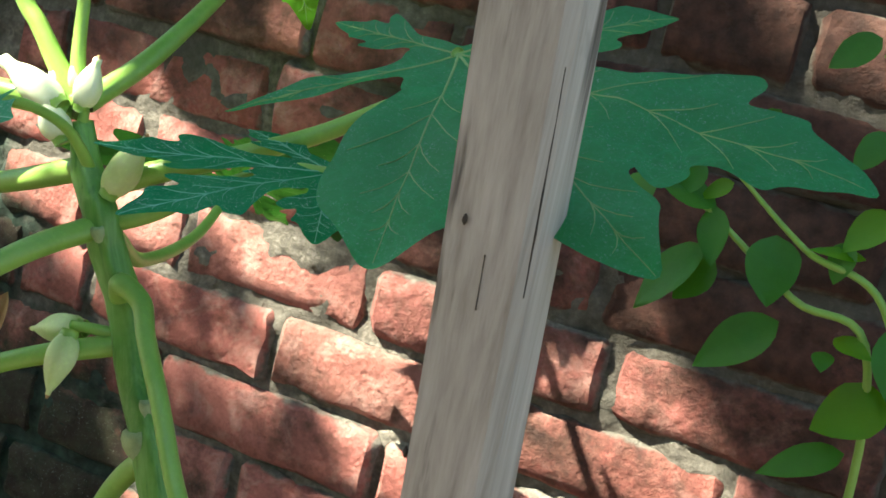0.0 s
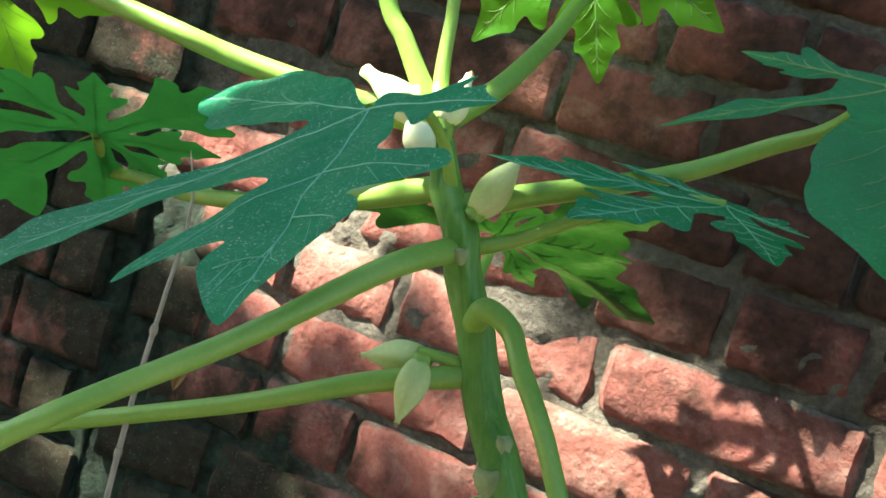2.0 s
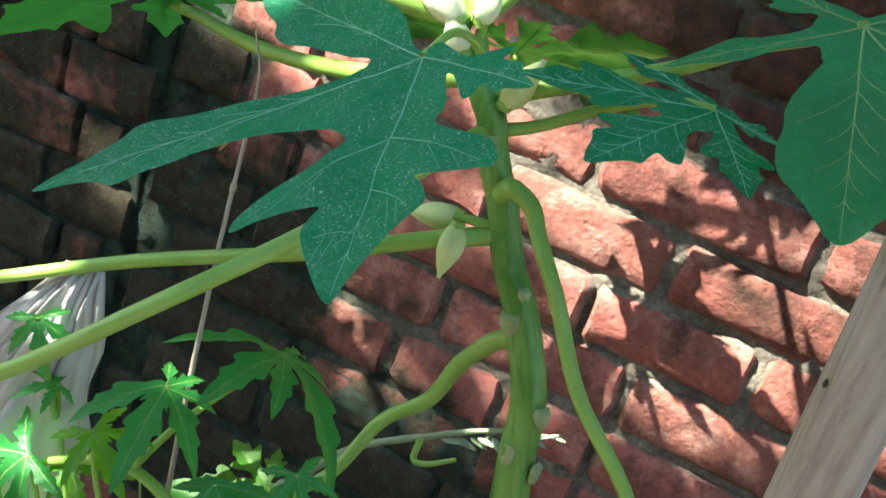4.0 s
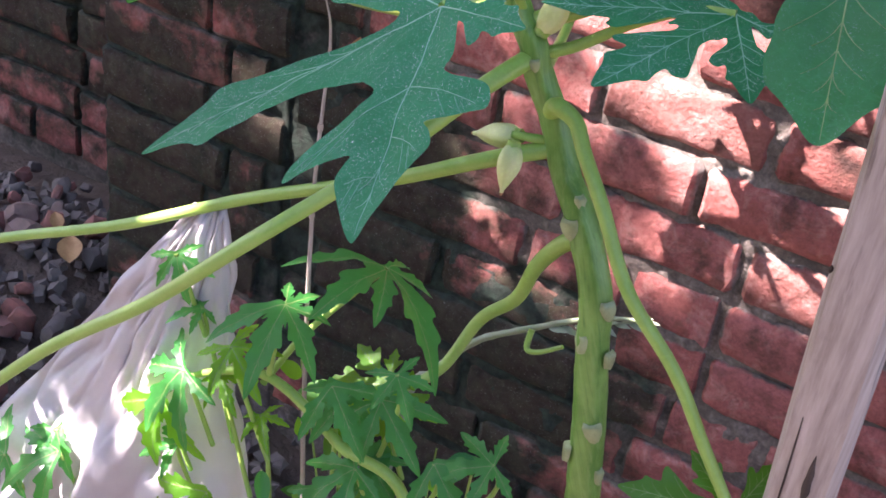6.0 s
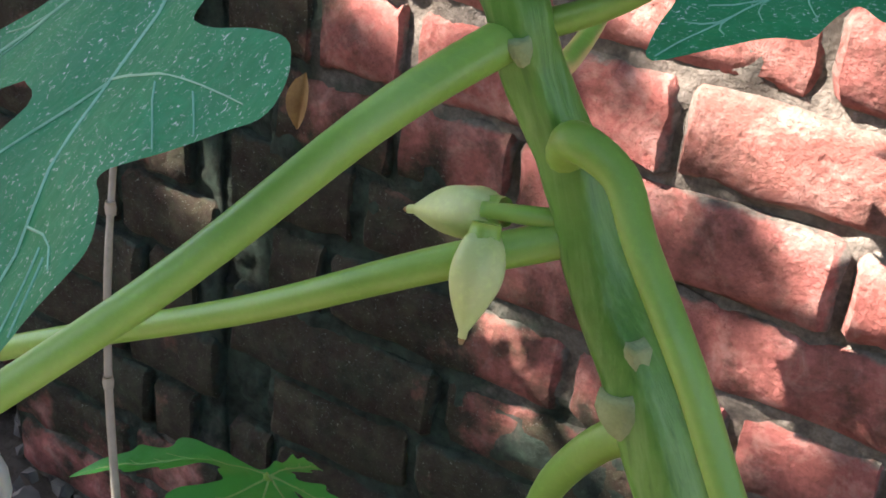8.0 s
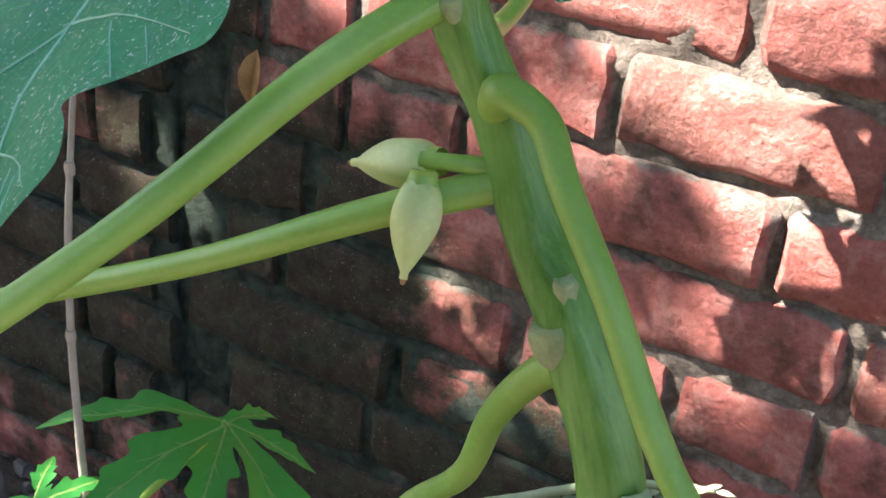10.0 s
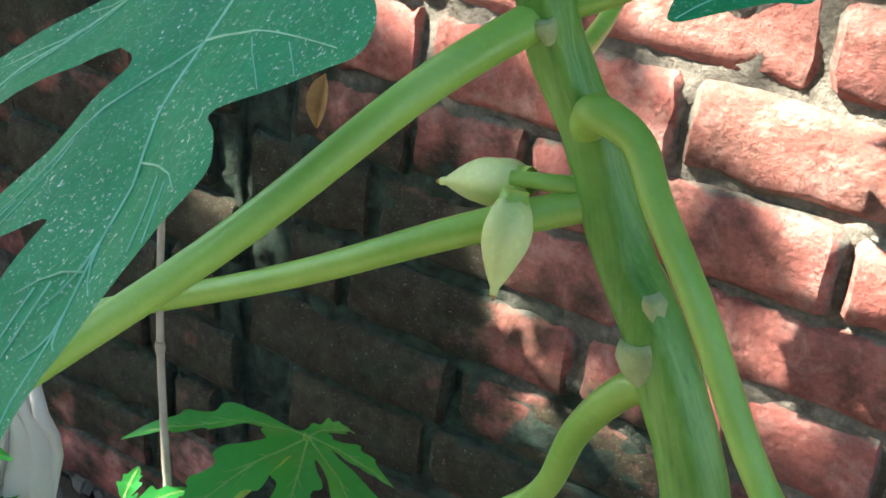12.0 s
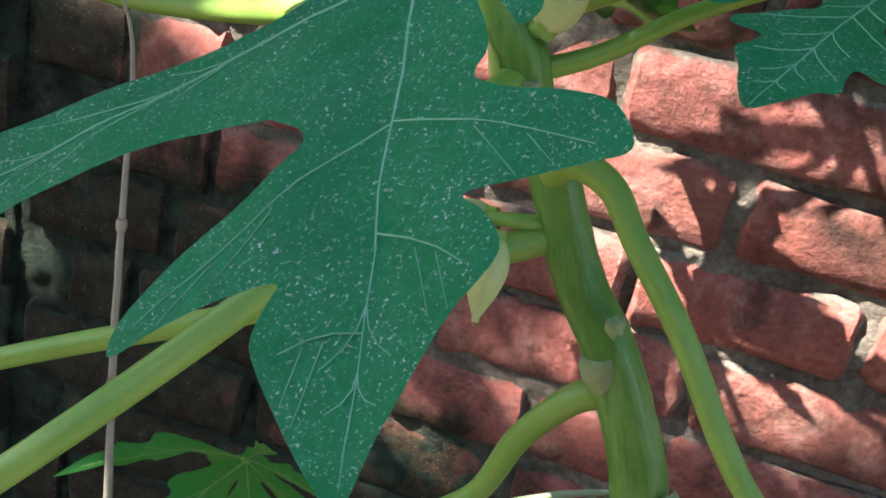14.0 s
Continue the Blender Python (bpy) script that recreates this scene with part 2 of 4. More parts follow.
CANE = plain_material("dry_cane", (0.44, 0.38, 0.33), (0.30, 0.25, 0.21), 0.7, 45.0)
LEAF_WEED = leaf_material("leaf_weed", (0.030, 0.205, 0.045), (0.13, 0.52, 0.08), 0.40)
# darker copy of the leaf green, with the back leaf's shade in its colour
LEAF_SHADED = leaf_material("leaf_shaded", (0.026, 0.105, 0.020), (0.07, 0.24, 0.03), 0.12)
DRY = plain_material("dry_leaf", (0.42, 0.26, 0.11), (0.28, 0.15, 0.06), 0.7, 50.0)
SOIL = plain_material("soil", (0.060, 0.045, 0.034), (0.11, 0.082, 0.062), 0.95, 20.0, 0.8, 0.02)
STONE = varied_material("rubble", ((0.0, (0.10, 0.095, 0.09)), (0.35, (0.17, 0.14, 0.12)), (0.6, (0.20, 0.085, 0.07)), (0.8, (0.28, 0.11, 0.085)), (1.0, (0.09, 0.09, 0.08))))
FILM = film_material()
BARK = plain_material("bark", (0.12, 0.10, 0.08), (0.2, 0.17, 0.13), 0.85, 30.0)
TWIG = stalk_material("twig_grey_green", (0.20, 0.27, 0.15), (0.30, 0.33, 0.24), 0.6)

# ---- building helpers ----
LIFT = 0.45  # the plan's zero lies this high over the ground


def P(x, y, z):
    return Vector((x, y, z + LIFT))


def mesh_of(name, bm, material, smooth=True):
    me = bpy.data.meshes.new(name)
    bm.normal_update()
    bm.to_mesh(me)
    bm.free()
    me.materials.append(material)
    if smooth:
        me.shade_smooth()
    return me


def part(name, bm, material, parent, label="", smooth=True):
    ob = new(name, mesh_of(name, bm, material, smooth))
    ob.parent = parent
    if parent.data is None:
        ob.matrix_parent_inverse = parent.matrix_basis.inverted()
    if label:
        tagged(ob, label)
    return ob


def thing(name, base, label, category, group="", kind=""):
    """An empty at the thing's base; its parts are built where they stand."""
    ob = tagged(new(name), label, category, group, kind)
    ob.matrix_basis = Matrix.Translation(base)
    return ob


def spline(points, count):
    """Catmull-Rom through the points."""
    p = [Vector(q) for q in points]
    p = [2 * p[0] - p[1], *p, 2 * p[-1] - p[-2]]
    out = []
    for k in range(count + 1):
        u = k / count * (len(p) - 3)
        i = min(int(u), len(p) - 4)
        f = u - i
        a, b, c, d = p[i:i + 4]
        out.append(0.5 * (2 * b + (c - a) * f + (2 * a - 5 * b + 4 * c - d) * f * f + (3 * b - a - 3 * c + d) * f ** 3))
    return out


def tube(bm, points, radii, sides=10, count=0, ridges=0, rough=0.0, flat=1.0):
    """A tapering round stalk along a curve, closed at both ends."""
    pts = spline(points, count or 6 * (len(points) - 1))
    n = len(pts) - 1
    rings, up = [], Vector((0.3, 0.9, 0.2))
    for k, c in enumerate(pts):
        d = (pts[min(k + 1, n)] - pts[max(k - 1, 0)]).normalized()
        a = d.cross(up).normalized()
        up = a.cross(d)
        u = k / n * (len(radii) - 1)
        i = min(int(u), len(radii) - 2)
        r = radii[i] + (radii[i + 1] - radii[i]) * (u - i)
        ring = []
        for s in range(sides):
            w = math.tau * s / sides
            rr = r * (1 + ridges * math.cos(w * 5) + rough * noise.noise(c * 90 + Vector((math.cos(w), math.sin(w), 0))))
            ring.append(bm.verts.new(c + a * math.cos(w) * rr + up * math.sin(w) * rr * flat))
        rings.append(ring)
    for p, q in zip(rings, rings[1:]):
        for s in range(sides):
            bm.faces.new((p[s], p[(s + 1) % sides], q[(s + 1) % sides], q[s]))
    bm.faces.new(rings[0])
    bm.faces.new(rings[-1][::-1])
    return bm


def tube_part(name, points, radii, material, parent, label="", **more):
    return part(name, tube(bmesh.new(), points, radii, **more), material, parent, label)


# ---- leaves ----
SIDE = ((0.30, 0.085), (0.37, 0.085), (0.45, 0.14), (0.55, 0.22), (0.635, 0.265), (0.665, 0.20), (0.635, 0.125),
        (0.70, 0.12), (0.78, 0.145), (0.81, 0.095), (0.90, 0.05))
LOBES = ((0, 1.0), (50, 0.95), (-50, 0.95), (97, 0.78), (-97, 0.78), (142, 0.5), (-142, 0.5))


def outline(lobes, rnd, sides=None, toothed=1.0, sinus=0.25, profiles=None):
    """The leaf's edge on its own plane, the hub at 0 and the middle lobe along +x."""
    order = sorted(lobes)
    pts = []
    for k, (ang, size) in enumerate(order):
        a = radians(ang)
        ax, ay = Vector((math.cos(a), math.sin(a))), Vector((-math.sin(a), math.cos(a)))
        own = sides if sides and ang == 0 else (profiles or {}).get(ang)
        right, left = own or (SIDE, SIDE)
        loose = 0.0 if own else 1.0
        for s, w in right:
            s, w = s + loose * rnd.uniform(-0.015, 0.015), w if own else 0.1 + (w - 0.1) * toothed * rnd.uniform(0.85, 1.12)
            pts.append((ax * s - ay * w) * size)
        pts.append(ax * size)
        for s, w in reversed(left):
            s, w = s + loose * rnd.uniform(-0.015, 0.015), w if own else 0.1 + (w - 0.1) * toothed * rnd.uniform(0.85, 1.12)
            pts.append((ax * s + ay * w) * size)
        nxt = order[(k + 1) % len(order)]
        if k + 1 < len(order):
            m = radians((ang + nxt[0]) / 2)
            pts.append(Vector((math.cos(m), math.sin(m))) * (sinus[k] if isinstance(sinus, tuple) else sinus * min(size, nxt[1])))
        else:
            pts.append(Vector((-0.06, 0.05)))
            pts.append(Vector((-0.03, 0.0)))
            pts.append(Vector((-0.06, -0.05)))
    # rounded by two corner cuts
    for _ in range(2):
        cut = []
        for a, b in zip(pts, pts[1:] + pts[:1]):
            cut += [a * 0.78 + b * 0.22, a * 0.22 + b * 0.78]
        pts = cut
    return pts


def blade(name, hub, tip, normal, parent, material, veins, label="", lobes=LOBES, sides=None, droop=0.25, cup=0.12,
          wave=0.02, seed=1, toothed=1.0, step=0.05, vein_width=0.0045, sinus=0.25, profiles=None, laterals=()):
    """A lobed leaf blade with its raised ribs. tip: where the middle lobe ends."""
    rnd = random.Random(seed)
    hub, tip, normal = Vector(hub), Vector(tip), Vector(normal).normalized()
    size = (tip - hub).length
    ax = (tip - hub).normalized()
    up = (normal - ax * normal.dot(ax)).normalized()
    ay = up.cross(ax)

    def lift(q):
        """The leaf's own relief over its plane."""
        r = q.length
        near_lobe = min(abs(math.remainder(math.atan2(q.y, q.x) - radians(a), math.tau)) for a, _ in lobes)
        z = -droop * r * r + cup * min(near_lobe * r, 0.16) * 1.6
        return z + wave * (noise.noise(Vector((q.x * 3.2, q.y * 3.2, seed))) + 0.4 * noise.noise(Vector((q.x * 9, q.y * 9, seed))))

    def place(q, over=0.0):
        return hub + (ax * q.x + ay * q.y + up * (lift(q) + over)) * size

    edge = outline(lobes, rnd, sides, toothed, sinus, profiles)
    inner = [Vector((x * step + (0.5 * step if y % 2 else 0), y * step)) for x in range(-16, 22) for y in range(-20, 21)]
    for ang, long in lobes:
        inner += [Vector((math.cos(radians(ang)), math.sin(radians(ang)))) * long * (k + 0.37) / 40 for k in range(38)]
    co, _, faces, *_ = delaunay_2d_cdt(edge + inner, [], [list(range(len(edge)))], 1, 1e-5)
    bm = bmesh.new()
    verts = [bm.verts.new(place(Vector(c))) for c in co]
    for f in faces:
        bm.faces.new([verts[i] for i in f])
    bmesh.ops.delete(bm, geom=[v for v in bm.verts if not v.link_faces], context="VERTS")
    me = part(name, bm, material, parent, label)
    bm = bmesh.new()

    def rib(a, b, w0, w1, bend=0.0):
        n = max(3, int((b - a).length / 0.05))
        d = (b - a).normalized()
        s = Vector((-d.y, d.x))
        rows = []
        for k in range(n + 1):
            f = k / n
            c = a.lerp(b, f) + s * bend * math.sin(math.pi * f)
            w = w0 + (w1 - w0) * f
            rows.append([bm.verts.new(place(c + s * e, o)) for e, o in ((-w, 0.0005), (0, 0.5 * w + 0.0022), (w, 0.0005))])
            if rows[1:]:
                p, q = rows[-2], rows[-1]
                for i in (0, 1):
                    bm.faces.new((p[i], p[i + 1], q[i + 1], q[i]))

    def within(q):
        hit = False
        for a, b in zip(edge, edge[1:] + edge[:1]):
            if (a.y > q.y) != (b.y > q.y) and q.x < a.x + (q.y - a.y) * (b.x - a.x) / (b.y - a.y):
                hit = not hit
        return hit

    def kept(a, b):
        for k in range(8):
            c = a.lerp(b, 1 - 0.11 * k)
            if within(c) and within(a.lerp(c, 0.7)) and within(a.lerp(c, 0.4)):
                return a.lerp(b, (1 - 0.11 * k) * 0.95)
        return a.lerp(b, 0.1)

    for u, du, dv in laterals:
        rib(Vector((u, 0)), Vector((du, dv)), vein_width * 0.6, vein_width * 0.25, 0.012 if dv > 0 else -0.012)
        for f in (0.45, 0.7):
            root = Vector((u, 0)).lerp(Vector((du, dv)), f)
            rib(root, kept(root, root + Vector((0.13, dv * 0.25))), vein_width * 0.3, vein_width * 0.15)
    for ang, long in lobes:
        a = radians(ang)
        d, s = Vector((math.cos(a), math.sin(a))), Vector((-math.sin(a), math.cos(a)))
        rib(Vector((0, 0)), d * long * 0.97, vein_width, vein_width * 0.3)
        for f, w, o in ((0.22, 0.10, 0.16), (0.34, 0.22, 0.28), (0.48, 0.10, 0.16), (0.60, 0.12, 0.16), (0.70, 0.06, 0.12), (0.80, 0.045, 0.08)):
            if laterals and (long < 0.5 or (ang == 0 and f < 0.65)):
                continue
            for side in (1, -1):
                w_side = w * (0.3 if profiles and ang in profiles else 1.0)
                rib(d * long * f, kept(d * long * f, (d * (f + o * 0.8) + s * side * w_side * 0.92) * long), vein_width * 0.5, vein_width * 0.2, side * -0.012)
    part("vein_network", bm, veins, me, "pale raised leaf veins")
    return me


def simple_leaf(name, base, tip, normal, width, parent, material, label="", fold=0.15, curl=0.2):
    """An undivided pointed leaf with a middle fold."""
    base, tip = Vector(base), Vector(tip)
    size = (tip - base).length
    ax = (tip - base).normalized()
    up = (Vector(normal) - ax * Vector(normal).dot(ax)).normalized()
    ay = up.cross(ax)
    bm, rows, n = bmesh.new(), [], 10
    for k in range(n + 1):
        f = k / n
        w = width * (math.sin(math.pi * f ** 0.75) ** 0.85 + 0.02) * (1 + 0.08 * noise.noise(base * 50 + Vector((f * 6, 0, 0))))
        rows.append([bm.verts.new(base + ax * size * f + ay * w * e * size + up * size * (fold * abs(e) * w - curl * f * f * 0.5 + curl * 0.3 * f + 0.02 * noise.noise(base * 90 + Vector((f * 5, e * 3, 0))))) for e in (-1, -0.5, 0, 0.5, 1)])
    for p, q in zip(rows, rows[1:]):
        for i in range(4):
            bm.faces.new((p[i], p[i + 1], q[i + 1], q[i]))
    return part(name, bm, material, parent, label)


def bud(parent, base, tip, width, material, label="", blunt=0.085, lobed=5):
    """A pointed flower bud with faint petal ridges and a dry tip."""
    base, tip = Vector(base), Vector(tip)
    d = (tip - base).normalized()
    a = d.cross(Vector((0.2, 0.3, 1))).normalized()
    b = a.cross(d)
    bm, rings, n = bmesh.new(), [], 14
    for k in range(n + 1):
        f = k / n
        r = width * 0.5 * (math.sin(math.pi * (0.10 + 0.90 * f) ** 0.74) ** 0.85 * (1 - 0.18 * max(0.0, f - 0.45)) if f < 1 else 0.05)
        r = max(r, blunt * width)
        c = base.lerp(tip, f)
        rings.append([bm.verts.new(c + (a * math.cos(w) + b * math.sin(w)) * r * (1 + 0.06 * math.cos(lobed * (w + f * 0.9)))) for w in (math.tau * s / 20 for s in range(20))])
    for p, q in zip(rings, rings[1:]):
        for s in range(20):
            bm.faces.new((p[s], p[(s + 1) % 20], q[(s + 1) % 20], q[s]))
    bm.faces.new(rings[0][::-1])
    bm.faces.new(rings[-1])
    ob = part("flower_bud", bm, material, parent, label)
    bm = bmesh.new()
    tube(bm, [base - d * 0.004, base + d * 0.003], [width * 0.28, width * 0.34], 12, 3)
    part("calyx", bm, STALK, ob, "small green calyx")
    bm = bmesh.new()
    tube(bm, [tip - d * 0.0008, tip + d * 0.0022], [width * blunt, width * 0.04], 8, 2)
    part("bud_tip", bm, DRY, ob, "dry brown tip")
    return ob


# ---- ground ----
bm = bmesh.new()
bmesh.ops.create_grid(bm, x_segments=90, y_segments=90, size=1.0)
for v in bm.verts:
    x, y = (math.copysign(abs(c) ** 3 * 38 + abs(c) * 2, c) for c in v.co.xy)
    heap = 0.10 * math.exp(-((x + 0.75) ** 2 / 0.12 + (y - 0.05) ** 2 / 0.10))
    v.co = (x, y, heap + 0.02 * noise.noise(Vector((x * 4, y * 4, 0))) + 0.008 * noise.noise(Vector((x * 17, y * 17, 3))) - 0.012)
ground = tagged(new("ground", mesh_of("ground", bm, SOIL)), "dark bare soil with crumbs of brick", "ground", kind="structure")

# ---- wall ----
FIRST = 0.143  # height of the bed under course 0 in the plan
PITCH = 0.077
LEFT, CREVICE_L, CREVICE_R, RIGHT = -0.54, -0.215, -0.155, 1.30


def wall_relief(x, z):
    q = Vector((x * 1.0, 0.0, z))
    return 0.006 * noise.noise(q * 24) + 0.005 * noise.noise(q * 63) + 0.004 * noise.noise(q * 9)


def mortar_sheet(x0, x1, z0, z1, y, depth, step):
    bm = bmesh.new()
    nx, nz = round((x1 - x0) / step), round((z1 - z0) / step)
    grid = [[bm.verts.new((x0 + (x1 - x0) * i / nx, y + wall_relief(x0 + (x1 - x0) * i / nx, z0 + (z1 - z0) * k / nz), z0 + (z1 - z0) * k / nz)) for i in range(nx + 1)] for k in range(nz + 1)]
    for a, b in zip(grid, grid[1:]):
        for i in range(nx):
            bm.faces.new((a[i], a[i + 1], b[i + 1], b[i]))
    rim = grid[0] + [r[-1] for r in grid[1:]] + grid[-1][-2::-1] + [r[0] for r in grid[-2:0:-1]]
    back = [bm.verts.new((v.co.x, y + depth, v.co.z)) for v in rim]
    for i in range(len(rim)):
        j = (i + 1) % len(rim)
        bm.faces.new((rim[j], rim[i], back[i], back[j]))
    bm.faces.new(back)
    return bm


TOP = 1.62
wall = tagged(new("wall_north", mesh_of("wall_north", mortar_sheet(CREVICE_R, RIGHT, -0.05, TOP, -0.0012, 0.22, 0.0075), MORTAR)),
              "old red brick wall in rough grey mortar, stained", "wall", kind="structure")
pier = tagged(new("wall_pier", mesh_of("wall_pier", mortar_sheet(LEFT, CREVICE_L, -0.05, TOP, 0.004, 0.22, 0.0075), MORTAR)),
              "dark end of the old brick wall with moss and painted shade", "wall", kind="structure")
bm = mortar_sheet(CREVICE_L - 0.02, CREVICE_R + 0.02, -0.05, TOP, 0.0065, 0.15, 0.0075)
tagged(new("wall_joint", mesh_of("wall_joint", bm, MORTAR)), "deep broken joint in the brick wall, dark with moss and painted shade", "wall", kind="structure")
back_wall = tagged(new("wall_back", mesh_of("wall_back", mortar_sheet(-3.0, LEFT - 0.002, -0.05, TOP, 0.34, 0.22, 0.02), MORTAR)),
                   "set-back brick wall, its shade painted in dark", "wall", kind="structure")


def brick_mesh(seed):
    """A worn brick, 1 by 1 by 1, its face to -y."""
    rnd = random.Random(seed)
    off = Vector((rnd.uniform(0, 50), rnd.uniform(0, 50), 0))
    xs, zs = (0.0, 0.03, 0.14, 0.3, 0.5, 0.7, 0.86, 0.97, 1.0), (0.0, 0.09, 0.35, 0.65, 0.91, 1.0)
    bm = bmesh.new()
    g = []
    for z in zs:
        row = []
        for x in xs:
            ex, ez = min(x, 1 - x), min(z, 1 - z)
            y = (0.07 if ex < 0.01 else 0.0) + (0.07 if ez < 0.01 else 0.0)
            q = Vector((x * 2.6, z * 0.9, 0)) + off
            y += 0.05 * noise.noise(q * 1.7) + 0.04 * noise.noise(q * 5)
            dx = 0.03 * noise.noise(q * 3 + Vector((9, 0, 0))) * (1 if ex < 0.05 else 0.3) + (0.5 - x) * (0.012 if ez < 0.01 else 0)
            dz = 0.11 * noise.noise(q * 2.4 + Vector((0, 9, 0))) * (1 if ez < 0.1 else 0.3) + (0.5 - z) * (0.06 if ex < 0.01 else 0)
            row.append(bm.verts.new((x + dx, y, z + dz)))
        g.append(row)
    for a, b in zip(g, g[1:]):
        for i in range(len(xs) - 1):
            bm.faces.new((a[i], a[i + 1], b[i + 1], b[i]))
    rim = g[0] + [r[-1] for r in g[1:]] + g[-1][-2::-1] + [r[0] for r in g[-2:0:-1]]
    back = [bm.verts.new((v.co.x, 0.9, v.co.z)) for v in rim]
    for i in range(len(rim)):
        j = (i + 1) % len(rim)
        bm.faces.new((rim[j], rim[i], back[i], back[j]))
    me = mesh_of("brick", bm, BRICK)
    me.set_sharp_from_angle(angle=radians(50))
    return me


BRICKS = [brick_mesh(s) for s in range(14)]
# upright joints known in some courses, counted from the bed at FIRST
JOINTS = {5: (0.179, 0.321), 4: (0.145, 0.377, 0.472), 3: (0.02, 0.265, 0.385), 2: (-0.035, 0.084, 0.293, 0.526), 1: (-0.108, -0.02, 0.205, 0.402),
          0: (-0.026, 0.083, 0.337, 0.52), -1: (-0.06, 0.19, 0.408), -2: (-0.09, 0.15, 0.286, 0.40), -3: (0.037, 0.284, 0.40)}
brick_rnd = random.Random(5)


def course(owner, k, x0, x1, known, face, proud):
    """One course of bricks from x0 to x1, with the known joints kept and the rest in running bond."""
    z = FIRST + PITCH * k + LIFT
    cuts = [x for x in known if x0 + 0.05 < x < x1 - 0.05] or [x0 + (0.06 if k % 2 else 0.17)]
    while cuts[-1] < x1 - 0.05:
        cuts.append(cuts[-1] + brick_rnd.choice((0.236, 0.243, 0.248, 0.238, 0.118)))
    while cuts[0] > x0 + 0.05:
        cuts.insert(0, cuts[0] - brick_rnd.choice((0.236, 0.243, 0.248, 0.238)))
    cuts[0], cuts[-1] = max(cuts[0], x0), min(cuts[-1], x1)
    for a, b in zip(cuts, cuts[1:]):
        if b - a < 0.03:
            continue
        ob = new("brick", brick_rnd.choice(BRICKS))
        ob.parent = owner
        gap = brick_rnd.uniform(0.003, 0.006)
        h = PITCH - brick_rnd.uniform(0.006, 0.011)
        ob.matrix_basis = pose(a + gap, face - proud * brick_rnd.uniform(0.2, 1.0), z + brick_rnd.uniform(0.003, 0.006), brick_rnd.uniform(-2.0, 2.0), brick_rnd.uniform(-0.7, 0.7), brick_rnd.uniform(-1.4, 1.4)) @ Matrix.Diagonal((b - a - 2 * gap, 0.10, h, 1))


def lay_bricks():
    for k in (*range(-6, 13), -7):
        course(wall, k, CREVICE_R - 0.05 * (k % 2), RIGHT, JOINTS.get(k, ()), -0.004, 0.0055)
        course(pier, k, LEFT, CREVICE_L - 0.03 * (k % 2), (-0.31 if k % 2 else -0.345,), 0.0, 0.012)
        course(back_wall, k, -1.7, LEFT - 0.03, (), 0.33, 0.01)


# added wall out of view, only there to hold back sky light
bm = bmesh.new()
bmesh.ops.create_cube(bm, size=1, matrix=Matrix.Translation((0, -4.2, 1.45)) @ Matrix.Diagonal((9.0, 0.25, 3.0, 1)))
tagged(new("wall_south", mesh_of("wall_south", bm, SOIL, False)), "plain dark unseen wall added to cut the sky light", "wall", kind="structure")

# ---- papaya ----
papaya = thing("papaya_plant", P(0.42, -0.41, -0.45), "young papaya plant with green stem, long leaf stalks and cream buds", "plant")
TRUNK = [P(0.417, -0.414, -0.460), P(0.417, -0.414, -0.202), P(0.411, -0.416, 0.055), P(0.407, -0.419, 0.106), P(0.400, -0.421, 0.165), P(0.390, -0.423, 0.225), P(0.380, -0.420, 0.277), P(0.354, -0.414, 0.327), P(0.329, -0.404, 0.357), P(0.310, -0.399, 0.393), P(0.293, -0.403, 0.424), P(0.285, -0.407, 0.447), P(0.268, -0.402, 0.466), P(0.254, -0.398, 0.494)]
trunk = tube_part("trunk", TRUNK, [0.017, 0.0165, 0.015, 0.0145, 0.014, 0.0135, 0.0128, 0.0122, 0.0115, 0.0112, 0.011, 0.0105, 0.0098, 0.007], STEM, papaya, "smooth green stem with pale leaf scars", sides=24, count=110, ridges=0.06, rough=0.06)


def scar(at, face, w, h):
    """A shield-shaped pale scar left by a fallen stalk."""
    face = Vector(face).normalized()
    at = Vector(at) + face * 0.0028
    w, h = w * 1.15, h * 1.2
    side = face.cross(Vector((-0.35, 0, 1))).normalized()
    up = side.cross(face)
    bm, rim, hump = bmesh.new(), [], []
    shield = ((-0.95, 0.35), (-0.8, 0.72), (-0.35, 0.62), (0.3, 0.66), (0.75, 0.78), (1.0, 0.3), (0.8, -0.35), (0.42, -0.95), (0.0, -1.2), (-0.45, -0.9), (-0.82, -0.3))
    for x, y in shield:
        x, y = (c + 0.16 * noise.noise(Vector((c * 3, at.z * 90, k))) for k, c in enumerate((x, y)))
        rim.append(bm.verts.new(at + side * x * w + up * y * h - face * 0.004))
        hump.append(bm.verts.new(at + side * x * w * 0.84 + up * y * h * 0.84 + face * 0.0006))
    c = bm.verts.new(at + up * h * 0.15 - face * 0.0004)
    for k in range(len(shield)):
        j = (k + 1) % len(shield)
        bm.faces.new((rim[j], rim[k], hump[k], hump[j]))
        bm.faces.new((hump[j], hump[k], c))
    return part("leaf_scar", bm, SCAR, trunk, "pale dry leaf scar")


